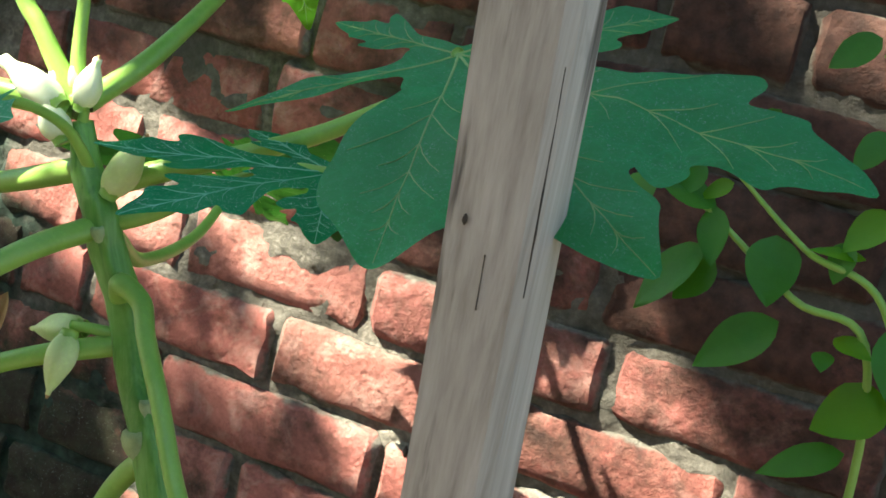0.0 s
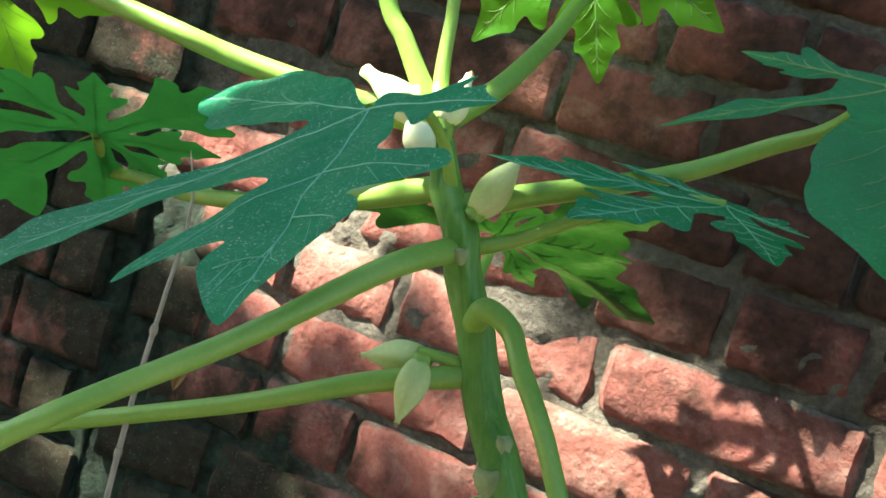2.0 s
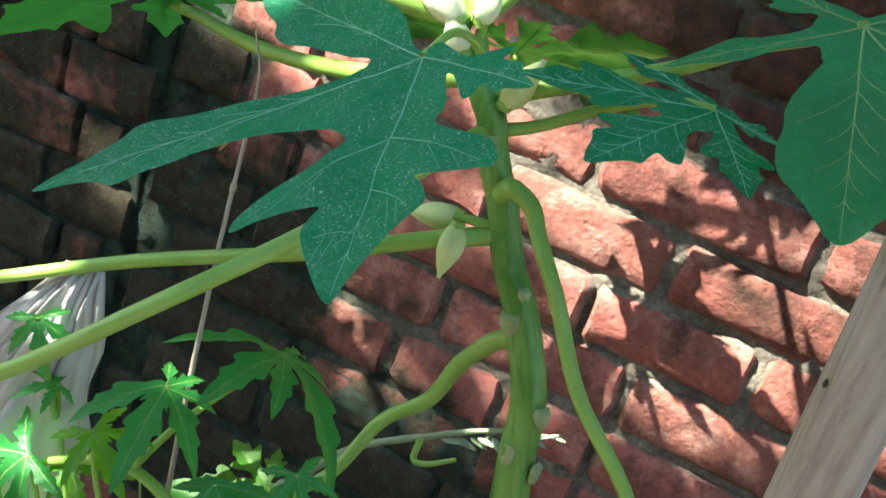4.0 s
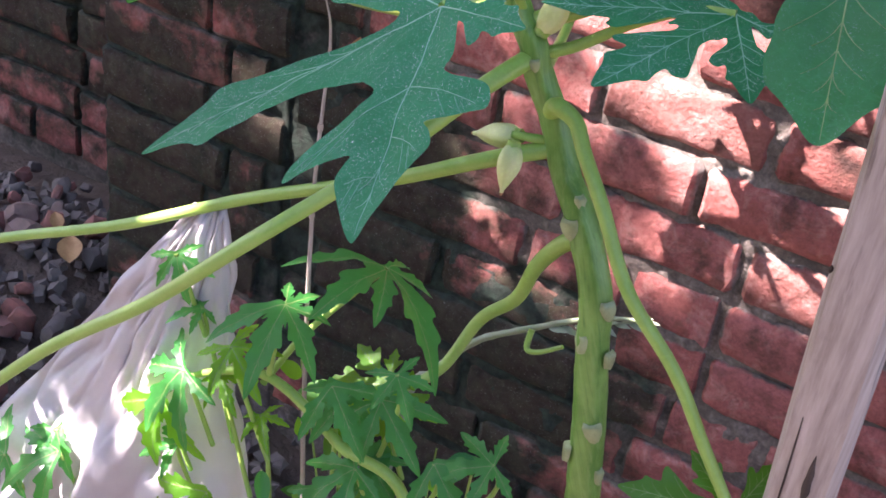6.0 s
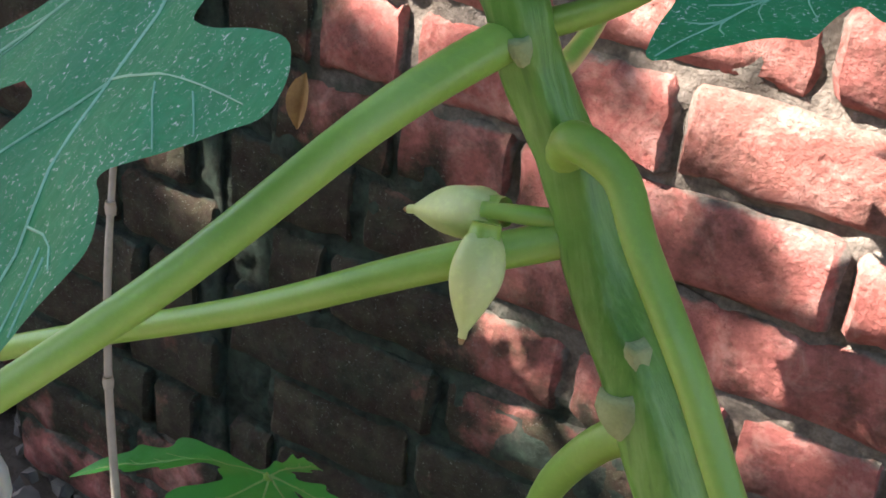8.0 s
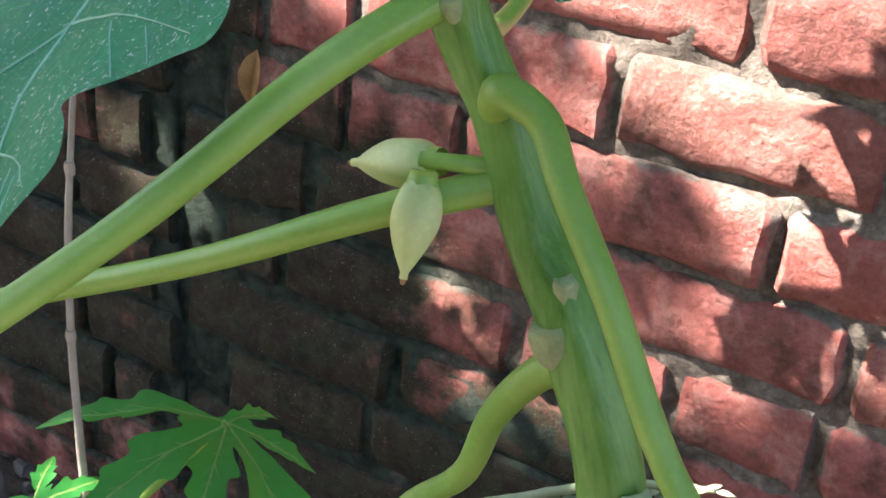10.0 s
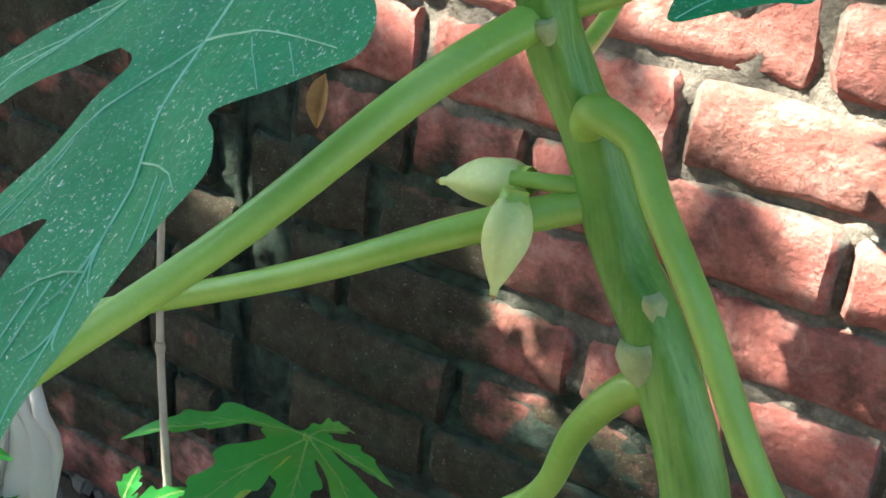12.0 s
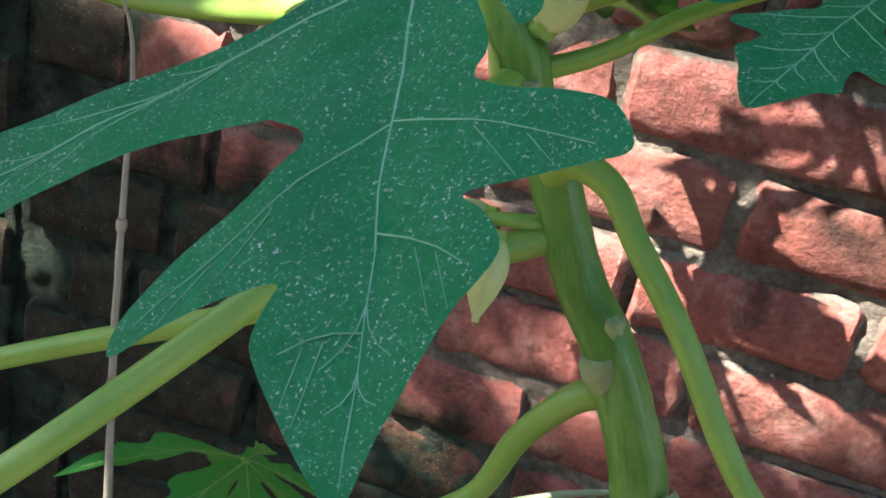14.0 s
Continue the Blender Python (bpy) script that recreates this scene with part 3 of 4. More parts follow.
for at, face, w, h in (((0.351, -0.424, 0.324), (-0.05, -1, 0.1), 0.0075, 0.008), ((0.396, -0.427, 0.269), (0.75, -0.6, 0), 0.006, 0.008), ((0.384, -0.433, 0.236), (-0.6, -0.75, 0), 0.006, 0.008),
                       ((0.410, -0.432, 0.159), (0.3, -0.9, 0), 0.0075, 0.009), ((0.393, -0.431, 0.129), (-0.8, -0.5, 0), 0.006, 0.008), ((0.406, -0.426, 0.227), (1, -0.2, 0), 0.005, 0.008),
                       ((0.420, -0.421, 0.110), (0.9, -0.4, 0), 0.005, 0.008), ((0.352, -0.419, 0.344), (0.8, -0.5, 0), 0.004, 0.007), ((0.293, -0.415, 0.436), (0.4, -0.9, 0), 0.004, 0.005)):
    scar(P(*at), face, w, h)


def stalk(points, r0, r1, label="long green leaf stalk"):
    a = [P(*q) for q in points]
    return tube_part("leaf_stalk", a, [r0 * 1.3, r0, (r0 + r1) / 2, r1], STALK, papaya, label, sides=14, count=44)


stalk_up = stalk([(0.288, -0.403, 0.439), (0.270, -0.458, 0.419), (0.231, -0.518, 0.368), (0.168, -0.586, 0.303), (0.090, -0.601, 0.223), (0.004, -0.620, 0.149), (-0.072, -0.643, 0.068), (-0.176, -0.681, -0.040)], 0.0060, 0.0050)
stalk_fork = stalk([(0.321, -0.399, 0.372), (0.270, -0.430, 0.352), (0.198, -0.446, 0.313), (0.079, -0.466, 0.256), (-0.036, -0.497, 0.195), (-0.155, -0.521, 0.142), (-0.289, -0.550, 0.077)], 0.0056, 0.0045)
stalk_droop = stalk([(0.309, -0.404, 0.400), (0.319, -0.419, 0.412), (0.337, -0.422, 0.406), (0.352, -0.433, 0.391), (0.380, -0.450, 0.365), (0.419, -0.468, 0.318), (0.470, -0.478, 0.277), (0.507, -0.484, 0.231), (0.540, -0.487, 0.189)], 0.0058, 0.0045, "drooping yellow-green leaf stalk")
stalk_low = stalk([(0.362, -0.413, 0.311), (0.344, -0.410, 0.300), (0.323, -0.404, 0.267), (0.308, -0.397, 0.224), (0.277, -0.392, 0.185), (0.258, -0.409, 0.135), (0.236, -0.429, 0.113), (0.222, -0.438, 0.113)], 0.0062, 0.0042)
stalk_left = stalk([(0.267, -0.399, 0.469), (0.192, -0.387, 0.439), (0.125, -0.367, 0.419), (0.059, -0.343, 0.406), (-0.006, -0.315, 0.401), (-0.047, -0.298, 0.397), (-0.027, -0.348, 0.424)], 0.0062, 0.0038)
stalk_right = stalk([(0.275, -0.401, 0.458), (0.311, -0.387, 0.478), (0.351, -0.367, 0.498), (0.389, -0.347, 0.520), (0.425, -0.334, 0.546), (0.455, -0.343, 0.564), (0.484, -0.388, 0.589)], 0.0062, 0.004)
stalk_top_left = stalk([(0.247, -0.395, 0.503), (0.204, -0.407, 0.500), (0.162, -0.420, 0.502), (0.118, -0.432, 0.505), (0.074, -0.446, 0.511), (-0.049, -0.452, 0.525), (-0.179, -0.382, 0.545), (-0.269, -0.261, 0.535)], 0.0072, 0.0055)
stalk_top_right = stalk([(0.252, -0.395, 0.506), (0.263, -0.361, 0.533), (0.266, -0.328, 0.559), (0.266, -0.296, 0.584), (0.260, -0.262, 0.605), (0.251, -0.192, 0.640), (0.225, -0.112, 0.677), (0.219, -0.170, 0.687)], 0.0058, 0.004)
stalk_crown = stalk([(0.244, -0.396, 0.506), (0.228, -0.398, 0.525), (0.212, -0.40, 0.545), (0.196, -0.402, 0.563), (0.17, -0.41, 0.62), (0.13, -0.40, 0.69)], 0.0058, 0.005)
stalk_side = stalk([(0.285, -0.402, 0.437), (0.315, -0.395, 0.452), (0.35, -0.388, 0.478), (0.39, -0.384, 0.500), (0.42, -0.382, 0.506)], 0.0042, 0.003)
stalk_young = stalk([(0.246, -0.396, 0.506), (0.238, -0.392, 0.535), (0.233, -0.388, 0.56), (0.229, -0.384, 0.59), (0.23, -0.36, 0.66)], 0.0042, 0.0036)
stalk_back = stalk([(0.290, -0.395, 0.430), (0.268, -0.330, 0.402), (0.235, -0.220, 0.400), (0.209, -0.133, 0.432)], 0.005, 0.0035)

# the dusty leaf that stands out level before the stem: its middle lobe has blunt side lobes
FRONT_LEFT = ((0.374, 0.123), (0.449, 0.20), (0.496, 0.272), (0.572, 0.356), (0.661, 0.425), (0.725, 0.425), (0.679, 0.327), (0.654, 0.235), (0.635, 0.135), (0.676, 0.154), (0.738, 0.172), (0.806, 0.139), (0.897, 0.084), (0.973, 0.030))
FRONT_RIGHT = ((0.328, 0.125), (0.373, 0.186), (0.402, 0.273), (0.440, 0.345), (0.502, 0.375), (0.556, 0.378), (0.549, 0.309), (0.557, 0.197), (0.558, 0.128), (0.599, 0.176), (0.661, 0.205), (0.702, 0.186), (0.752, 0.131), (0.835, 0.085), (0.922, 0.041), (0.979, 0.018))
SLIM = ((0.24, 0.055), (0.40, 0.050), (0.52, 0.060), (0.63, 0.072), (0.70, 0.060), (0.82, 0.042), (0.92, 0.022))
FRONT_SIDE = ((0.25, 0.13), (0.42, 0.14), (0.56, 0.185), (0.66, 0.17), (0.70, 0.12), (0.82, 0.10), (0.95, 0.035))
FRONT_UPPER = ((0.15, 0.02), (0.28, 0.03), (0.41, 0.05), (0.58, 0.072), (0.70, 0.10), (0.77, 0.055), (0.93, 0.02))
FRONT_LOWER = ((0.197, 0.168), (0.268, 0.137), (0.342, 0.112), (0.503, 0.080), (0.65, 0.085), (0.74, 0.11), (0.80, 0.055), (0.94, 0.02))
FRONT_HUB, FRONT_TIP = P(0.2666, -0.5225, 0.4992), P(0.3143, -0.6807, 0.4092)
front_stalk = stalk([(0.272, -0.398, 0.462), (0.268, -0.430, 0.495), (0.266, -0.480, 0.510), (0.2666, -0.5225, 0.4992)], 0.0032, 0.0026)
blade("leaf_blade", FRONT_HUB, FRONT_TIP, (-0.429, -0.541, 0.723), front_stalk, LEAF_DUSTY, VEIN_PALE, "dusty blue-green lobed leaf blade",
      lobes=((0, 1.0), (-74, 1.45), (-125, 1.0), (62, 0.48)), sides=(FRONT_LEFT, FRONT_RIGHT), droop=0.0, cup=0.07, wave=0.016, seed=4, step=0.033, vein_width=0.0030,
      sinus=(0.18, 0.38, 0.32), profiles={-74: (FRONT_UPPER, FRONT_LOWER), -125: (FRONT_SIDE, FRONT_SIDE)}, laterals=((0.37, 0.519, 0.324), (0.375, 0.669, -0.381), (0.58, 0.677, 0.149), (0.743, 0.76, -0.122)))

# leaves on the other stalks
MEDIUM = ((0.22, 0.12), (0.34, 0.17), (0.48, 0.23), (0.58, 0.22), (0.66, 0.24), (0.78, 0.22), (0.86, 0.13), (0.97, 0.05))
blade("leaf_blade", P(0.484, -0.388, 0.589), P(0.522, -0.531, 0.501), (-0.071, -0.536, 0.841), stalk_right, LEAF_BLUE, VEIN, "dark bluish-green lobed leaf blade",
      lobes=((0, 1.0), (-61, 0.76), (38, 1.2), (70, 1.36), (118, 0.75), (-110, 0.5)), droop=0.05, cup=0.06, wave=0.03, seed=12, toothed=0.8, sinus=0.34,
      sides=(MEDIUM, MEDIUM), profiles={-61: (SLIM, SLIM)})
blade("leaf_blade", P(-0.027, -0.348, 0.424), P(0.109, -0.367, 0.493), (-0.362, 0.424, 0.83), stalk_left, LEAF_WEED, VEIN, "fresh green lobed leaf blade lit from above",
      lobes=((0, 1.0), (-46, 0.56), (40, 0.6), (85, 0.5), (-95, 0.7), (-140, 1.1), (176, 1.35), (130, 0.75)), droop=0.08, cup=0.08, wave=0.03, seed=21)
blade("leaf_blade", P(0.209, -0.133, 0.432), P(0.350, -0.171, 0.499), (-0.198, 0.613, 0.765), stalk_back, LEAF_SHADED, VEIN, "green lobed leaf blade near the wall, shade painted in",
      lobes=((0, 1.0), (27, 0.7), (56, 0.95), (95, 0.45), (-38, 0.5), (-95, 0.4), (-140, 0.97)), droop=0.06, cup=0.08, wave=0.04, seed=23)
blade("leaf_blade", P(0.219, -0.170, 0.687), P(0.259, -0.159, 0.566), (0.10, -0.9, 0.2), stalk_top_right, LEAF_SUNLIT, VEIN, "green lobed leaf blade with sunlight painted in",
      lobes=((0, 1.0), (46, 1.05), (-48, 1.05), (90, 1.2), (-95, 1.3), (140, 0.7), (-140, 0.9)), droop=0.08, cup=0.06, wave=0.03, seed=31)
blade("leaf_blade", P(0.42, -0.382, 0.506), P(0.376, -0.518, 0.482), (0.10, 0.06, 1.0), stalk_side, LEAF_DUSTY, VEIN_PALE, "dusty blue-green lobed leaf blade",
      lobes=((0, 1.0), (44, 0.75), (-44, 0.95), (95, 0.35), (-95, 0.6)), droop=0.03, cup=0.05, wave=0.02, seed=41, toothed=0.8, sinus=0.4)
blade("leaf_blade", P(-0.269, -0.261, 0.535), P(-0.223, -0.211, 0.420), (0.0, -0.85, 0.5), stalk_top_left, LEAF_SUNLIT, VEIN, "green lobed leaf blade with sunlight painted in", droop=0.10, cup=0.06, wave=0.03, seed=33)
blade("leaf_blade", P(0.13, -0.40, 0.69), P(0.04, -0.33, 0.73), (-0.2, -0.3, 0.9), stalk_crown, LEAF, VEIN, "green lobed leaf blade", droop=0.2, seed=35)
blade("leaf_blade", P(0.23, -0.36, 0.66), P(0.36, -0.27, 0.68), (0.1, -0.3, 0.9), stalk_young, LEAF_SUNLIT, VEIN, "fresh green lobed leaf blade", droop=0.2, seed=36)
blade("leaf_blade", P(0.540, -0.487, 0.189), P(0.575, -0.552, 0.109), (0.3, -0.5, 0.8), stalk_droop, LEAF, VEIN, "green lobed leaf blade", droop=0.15, seed=37)
blade("leaf_blade", P(-0.289, -0.550, 0.077), P(-0.409, -0.600, 0.032), (-0.2, -0.4, 0.9), stalk_fork, LEAF, VEIN, "green lobed leaf blade", droop=0.2, seed=38)
blade("leaf_blade", P(0.222, -0.438, 0.113), P(0.200, -0.493, 0.071), (0.0, -0.5, 0.8), stalk_low, LEAF_SUNLIT, VEIN, "small fresh green leaf blade", droop=0.2, seed=39)

# buds and flowers
cluster = tube_part("flower_stalk", [P(0.311, -0.404, 0.375), P(0.297, -0.412, 0.376), P(0.285, -0.415, 0.375)], [0.0042, 0.0034, 0.003], STALK, papaya, "short green flower stalk", sides=10, count=10)
bud(cluster, P(0.287, -0.408, 0.372), P(0.248, -0.405, 0.359), 0.0195, BUD, "pale green pointed flower bud")
bud(cluster, P(0.293, -0.426, 0.372), P(0.296, -0.440, 0.338), 0.0185, BUD, "pale cream hanging flower bud")
right_stalk = tube_part("flower_stalk", [P(0.284, -0.410, 0.453), P(0.289, -0.409, 0.458), P(0.293, -0.409, 0.462)], [0.004, 0.003, 0.003], STALK, papaya, "short green flower stalk", sides=10, count=8)
bud(right_stalk, P(0.292, -0.409, 0.461), P(0.306, -0.403, 0.498), 0.0205, BUD, "pale green upright flower bud")
top_stalk = tube_part("flower_stalk", [P(0.256, -0.400, 0.489), P(0.258, -0.402, 0.504)], [0.004, 0.003], STALK, papaya, "short green flower stalk", sides=10, count=6)
bud(top_stalk, P(0.255, -0.402, 0.505), P(0.260, -0.400, 0.535), 0.017, PETAL, "white flower bud", 0.16)
bud(top_stalk, P(0.244, -0.410, 0.503), P(0.199, -0.412, 0.520), 0.021, PETAL, "white flower in the sun", 0.2)
bud(top_stalk, P(0.252, -0.412, 0.484), P(0.236, -0.414, 0.505), 0.019, PETAL, "white flower in the sun", 0.25)
bud(top_stalk, P(0.234, -0.400, 0.508), P(0.227, -0.398, 0.533), 0.011, PETAL, "small white flower bud")
bud(top_stalk, P(0.244, -0.398, 0.510), P(0.239, -0.396, 0.529), 0.009, BUD, "small pale bud")

# ---- timber post ----
post = thing("wooden_post", P(0.64, -0.345, -0.45), "weathered grey-brown sawn timber post leaning by the plant", "post")


def post_line(z):
    return P(0.5852 - 0.0342 * z, -0.4449 - 0.0933 * z, z)


bm = bmesh.new()
rows = []
for k in range(61):
    f = k / 60
    z = -0.50 + 1.75 * f
    c = post_line(z)
    ring = []
    for x, y in ((-0.022, -0.008), (-0.017, -0.022), (0.0, -0.0245), (0.016, -0.022), (0.0205, -0.015), (0.0205, 0.016), (0.015, 0.022), (-0.015, 0.022), (-0.022, 0.014)):
        q = Vector((x * 30, y * 30, z * 5))
        ring.append(bm.verts.new(c + Vector((x * 1.1 + 0.0018 * noise.noise(q), y * 1.1 + 0.0018 * noise.noise(q + Vector((7, 0, 0))), 0))))
    rows.append(ring)
for p, q in zip(rows, rows[1:]):
    for s in range(9):
        bm.faces.new((p[s], p[(s + 1) % 9], q[(s + 1) % 9], q[s]))
bm.faces.new(rows[0][::-1])
bm.faces.new(rows[-1])
timber = part("post_body", bm, TIMBER, post, "grey-brown sawn timber with cracks and knots")
timber.data.set_sharp_from_angle(angle=radians(28))
DARK = plain_material("dark_crack", (0.035, 0.026, 0.02), (0.07, 0.05, 0.04), 0.9, 80.0)


def crack(name, z0, z1, x, y, w, label):
    """A dark strip of bark or crack let into the timber's face."""
    pts = [post_line(z) + Vector((x, y, 0)) for z in (z0, z0 * 0.66 + z1 * 0.34, z0 * 0.33 + z1 * 0.67, z1)]
    tube_part(name, pts, [0.0004, w, w * 0.8, 0.0004], DARK, post, label, sides=6, count=14, rough=0.5)


crack("bark_strip", 0.50, 0.60, 0.0211, -0.0187, 0.0007, "dark strip of bark")
crack("bark_strip", 0.54, 0.70, -0.0204, -0.0182, 0.0012, "dark strip of bark")
crack("crack", 0.49, 0.515, 0.0033, -0.0266, 0.0003, "fine dark crack")
crack("crack", 0.20, 0.30, -0.0110, -0.0259, 0.0008, "fine dark crack")
crack("knot", 0.525, 0.530, -0.0088, -0.0259, 0.0016, "small dark knot")
crack("knot", 0.408, 0.414, -0.0220, -0.0182, 0.0018, "small dark knot")
crack("knot", 0.225, 0.275, 0.0044, -0.0264, 0.0034, "dark rotten knot")

# ---- thin cane and dry leaf ----
cane = thing("cane", P(0.201, -0.466, -0.460), "thin pale dry cane stuck upright in the ground", "stick")
CANE_LINE = [P(0.201, -0.466, -0.460), P(0.177, -0.466, -0.195), P(0.156, -0.465, 0.034), P(0.140, -0.460, 0.262), P(0.120, -0.426, 0.396)]
tube_part("cane_body", CANE_LINE, [0.0028, 0.0023, 0.0020, 0.0013], CANE, cane, "pale dry cane", sides=8, count=40, rough=0.25)
tube_part("tendril", [P(0.120, -0.426, 0.396), P(0.116, -0.424, 0.418), P(0.104, -0.421, 0.442)], [0.0012, 0.0009, 0.0005], CANE, cane, "dry curled tendril", sides=6, count=12)
for at in spline(CANE_LINE, 24)[15:23:3]:
    tube_part("node", [at - Vector((0, 0, 0.003)), at, at + Vector((0, 0, 0.003))], [0.0022, 0.0026, 0.0021], CANE, cane, sides=8, count=4)
dry = thing("dry_leaf", P(-0.110, -0.022, 0.193), "small curled dry orange-brown leaf stuck on the wall", "leaf")
simple_leaf("leaf_blade", P(-0.104, -0.022, 0.223), P(-0.116, -0.020, 0.167), (0.3, -0.9, 0.2), 0.16, dry, DRY, fold=0.9, curl=0.5)

# ---- weeds before the wall ----
weed = thing("papaya_seedling", P(0.20, -0.47, -0.45), "low green seedling with lobed leaves before the wall", "plant")
main = tube_part("stem", [P(0.33, -0.50, -0.45), P(0.30, -0.50, 0.02), P(0.215, -0.50, 0.082), P(0.138, -0.50, 0.115), P(0.07, -0.50, 0.085), P(0.03, -0.5, 0.05)], [0.006, 0.0055, 0.005, 0.0045, 0.0035, 0.002], STALK, weed, "bent green stem", sides=10, count=50)
WEED = ((0.24, 0.075), (0.36, 0.11), (0.47, 0.17), (0.53, 0.185), (0.54, 0.115), (0.63, 0.125), (0.71, 0.145), (0.73, 0.085), (0.84, 0.075), (0.95, 0.03))


def weed_blade(hub, tip, normal, parent, lobes, seed, droop=0.3, sinus=0.5, material=None):
    """A broad leaf with few, coarsely toothed lobes."""
    return blade("leaf_blade", hub, tip, normal, parent, material or LEAF_WEED, VEIN, "fresh green lobed leaf blade", lobes=lobes, sides=(WEED, WEED), profiles={a: (WEED, WEED) for a, _ in lobes},
                 droop=droop, cup=0.22, wave=0.04, seed=seed, step=0.06, sinus=sinus, vein_width=0.006)


s1 = tube_part("leaf_stalk", [P(0.128, -0.495, 0.100), P(0.150, -0.470, 0.150), P(0.178, -0.440, 0.192), P(0.196, -0.421, 0.216)], [0.0034, 0.003, 0.0026], STALK, weed, sides=8, count=16)
weed_blade(P(0.196, -0.421, 0.216), P(0.285, -0.452, 0.205), (0.12, 0.22, 0.95), s1, ((0, 1.1), (-42, 0.7), (-80, 0.9), (45, 0.5), (-135, 0.9), (100, 0.4)), 51, 0.5, 0.30)
s2 = tube_part("leaf_stalk", [P(0.138, -0.50, 0.115), P(0.14, -0.500, 0.145), P(0.143, -0.494, 0.186)], [0.0034, 0.003, 0.0026], STALK, weed, sides=8, count=12)
weed_blade(P(0.143, -0.492, 0.190), P(0.208, -0.528, 0.178), (-0.02, -0.05, 0.97), s2, ((0, 0.9), (-46, 1.05), (-95, 0.9), (50, 0.55), (100, 0.5), (150, 0.45)), 52, 0.5, 0.42)
for k, (hub, tip, up, size) in enumerate((((0.06, -0.52, 0.095), (0.02, -0.56, 0.035), (-0.1, -0.6, 0.7), 0), ((0.035, -0.52, 0.05), (0.025, -0.55, -0.03), (0.0, -0.8, 0.5), 0),
                                          ((0.245, -0.49, 0.14), (0.30, -0.52, 0.12), (0.0, -0.5, 0.85), 0), ((0.215, -0.48, 0.13), (0.20, -0.53, 0.105), (0.1, -0.6, 0.7), 0),
                                          ((0.24, -0.51, 0.075), (0.20, -0.56, 0.045), (-0.2, -0.5, 0.8), 0), ((0.29, -0.50, 0.06), (0.345, -0.55, 0.05), (0.2, -0.5, 0.8), 0),
                                          ((0.03, -0.50, 0.195), (0.055, -0.52, 0.165), (0.0, -0.6, 0.8), 0), ((-0.10, -0.52, -0.09), (-0.16, -0.57, -0.13), (-0.1, -0.6, 0.7), 0),
                                          ((-0.18, -0.52, -0.14), (-0.25, -0.56, -0.19), (0.0, -0.7, 0.6), 0), ((0.10, -0.53, -0.02), (0.07, -0.57, -0.09), (0.1, -0.7, 0.6), 0))):
    stem = tube_part("leaf_stalk", [P(*hub) + Vector((0.02, 0.02, -0.09)), P(*hub) + Vector((0.006, 0.008, -0.03)), P(*hub)], [0.0026, 0.0022, 0.002], STALK, weed, sides=7, count=10)
    weed_blade(P(*hub), P(*tip), up, stem, ((0, 1.0), (52, 0.8), (-52, 0.85)) if k % 2 else ((0, 1.0), (48, 0.85), (-48, 0.8), (100, 0.55), (-100, 0.6)), 60 + k, 0.45, 0.36, LEAF_SUNLIT if k % 4 == 1 else None)
for k, (x, z) in enumerate(((0.04, -0.013), (0.083, 0.085), (0.107, 0.141), (0.21, 0.15), (0.264, 0.185), (0.24, 0.072), (0.306, 0.11), (-0.117, -0.08), (0.122, 0.054), (0.198, 0.024), (0.352, 0.125), (0.05, 0.14))):
    a = random.Random(340 + k)
    hub = P(x, -0.50 + a.uniform(-0.02, 0.02), z)
    stem = tube_part("leaf_stalk", [P(0.18 + (x - 0.18) * 0.7, -0.48, z - 0.14), hub + Vector((0.0, 0.012, -0.04)), hub], [0.0026, 0.0022, 0.0018], STALK, weed, sides=7, count=10)
    size = a.uniform(0.038, 0.062)
    turn = a.uniform(0.0, math.tau)
    tip = hub + Vector((math.cos(turn) * size, -0.5 * size, -0.35 * size + 0.3 * size * math.sin(turn)))
    weed_blade(hub, tip, (a.uniform(-0.3, 0.3), -0.45, 0.85), stem, ((0, 1.0), (55, 0.8), (-55, 0.8), (115, 0.6), (-115, 0.6)) if k % 3 else ((0, 1.0), (58, 0.75), (-58, 0.8)), 340 + k, 0.4, 0.45, LEAF_SUNLIT if k in (1, 2, 8) else None)
for k in range(16):
    a = random.Random(300 + k)
    x, y = a.uniform(0.05, 0.34), a.uniform(-0.5, -0.25)
    top = P(x + a.uniform(-0.06, 0.06), y - 0.02, a.uniform(-0.28, -0.05))
    st = tube_part("grass_stem", [P(x, y, -0.45), (P(x, y, -0.45) + top) / 2 + Vector((a.uniform(-0.02, 0.02), 0, 0)), top], [0.002, 0.0016, 0.001], STALK, weed, sides=6, count=10)
    for j in range(3):
        b0 = P(x, y, -0.45).lerp(top, 0.5 + 0.22 * j)
        simple_leaf("leaf_blade", b0, b0 + Vector((a.uniform(-0.05, 0.05), a.uniform(-0.05, 0.01), a.uniform(-0.01, 0.035))), (0, -0.4, 0.9), 0.28, st, LEAF_SUNLIT if j else LEAF)

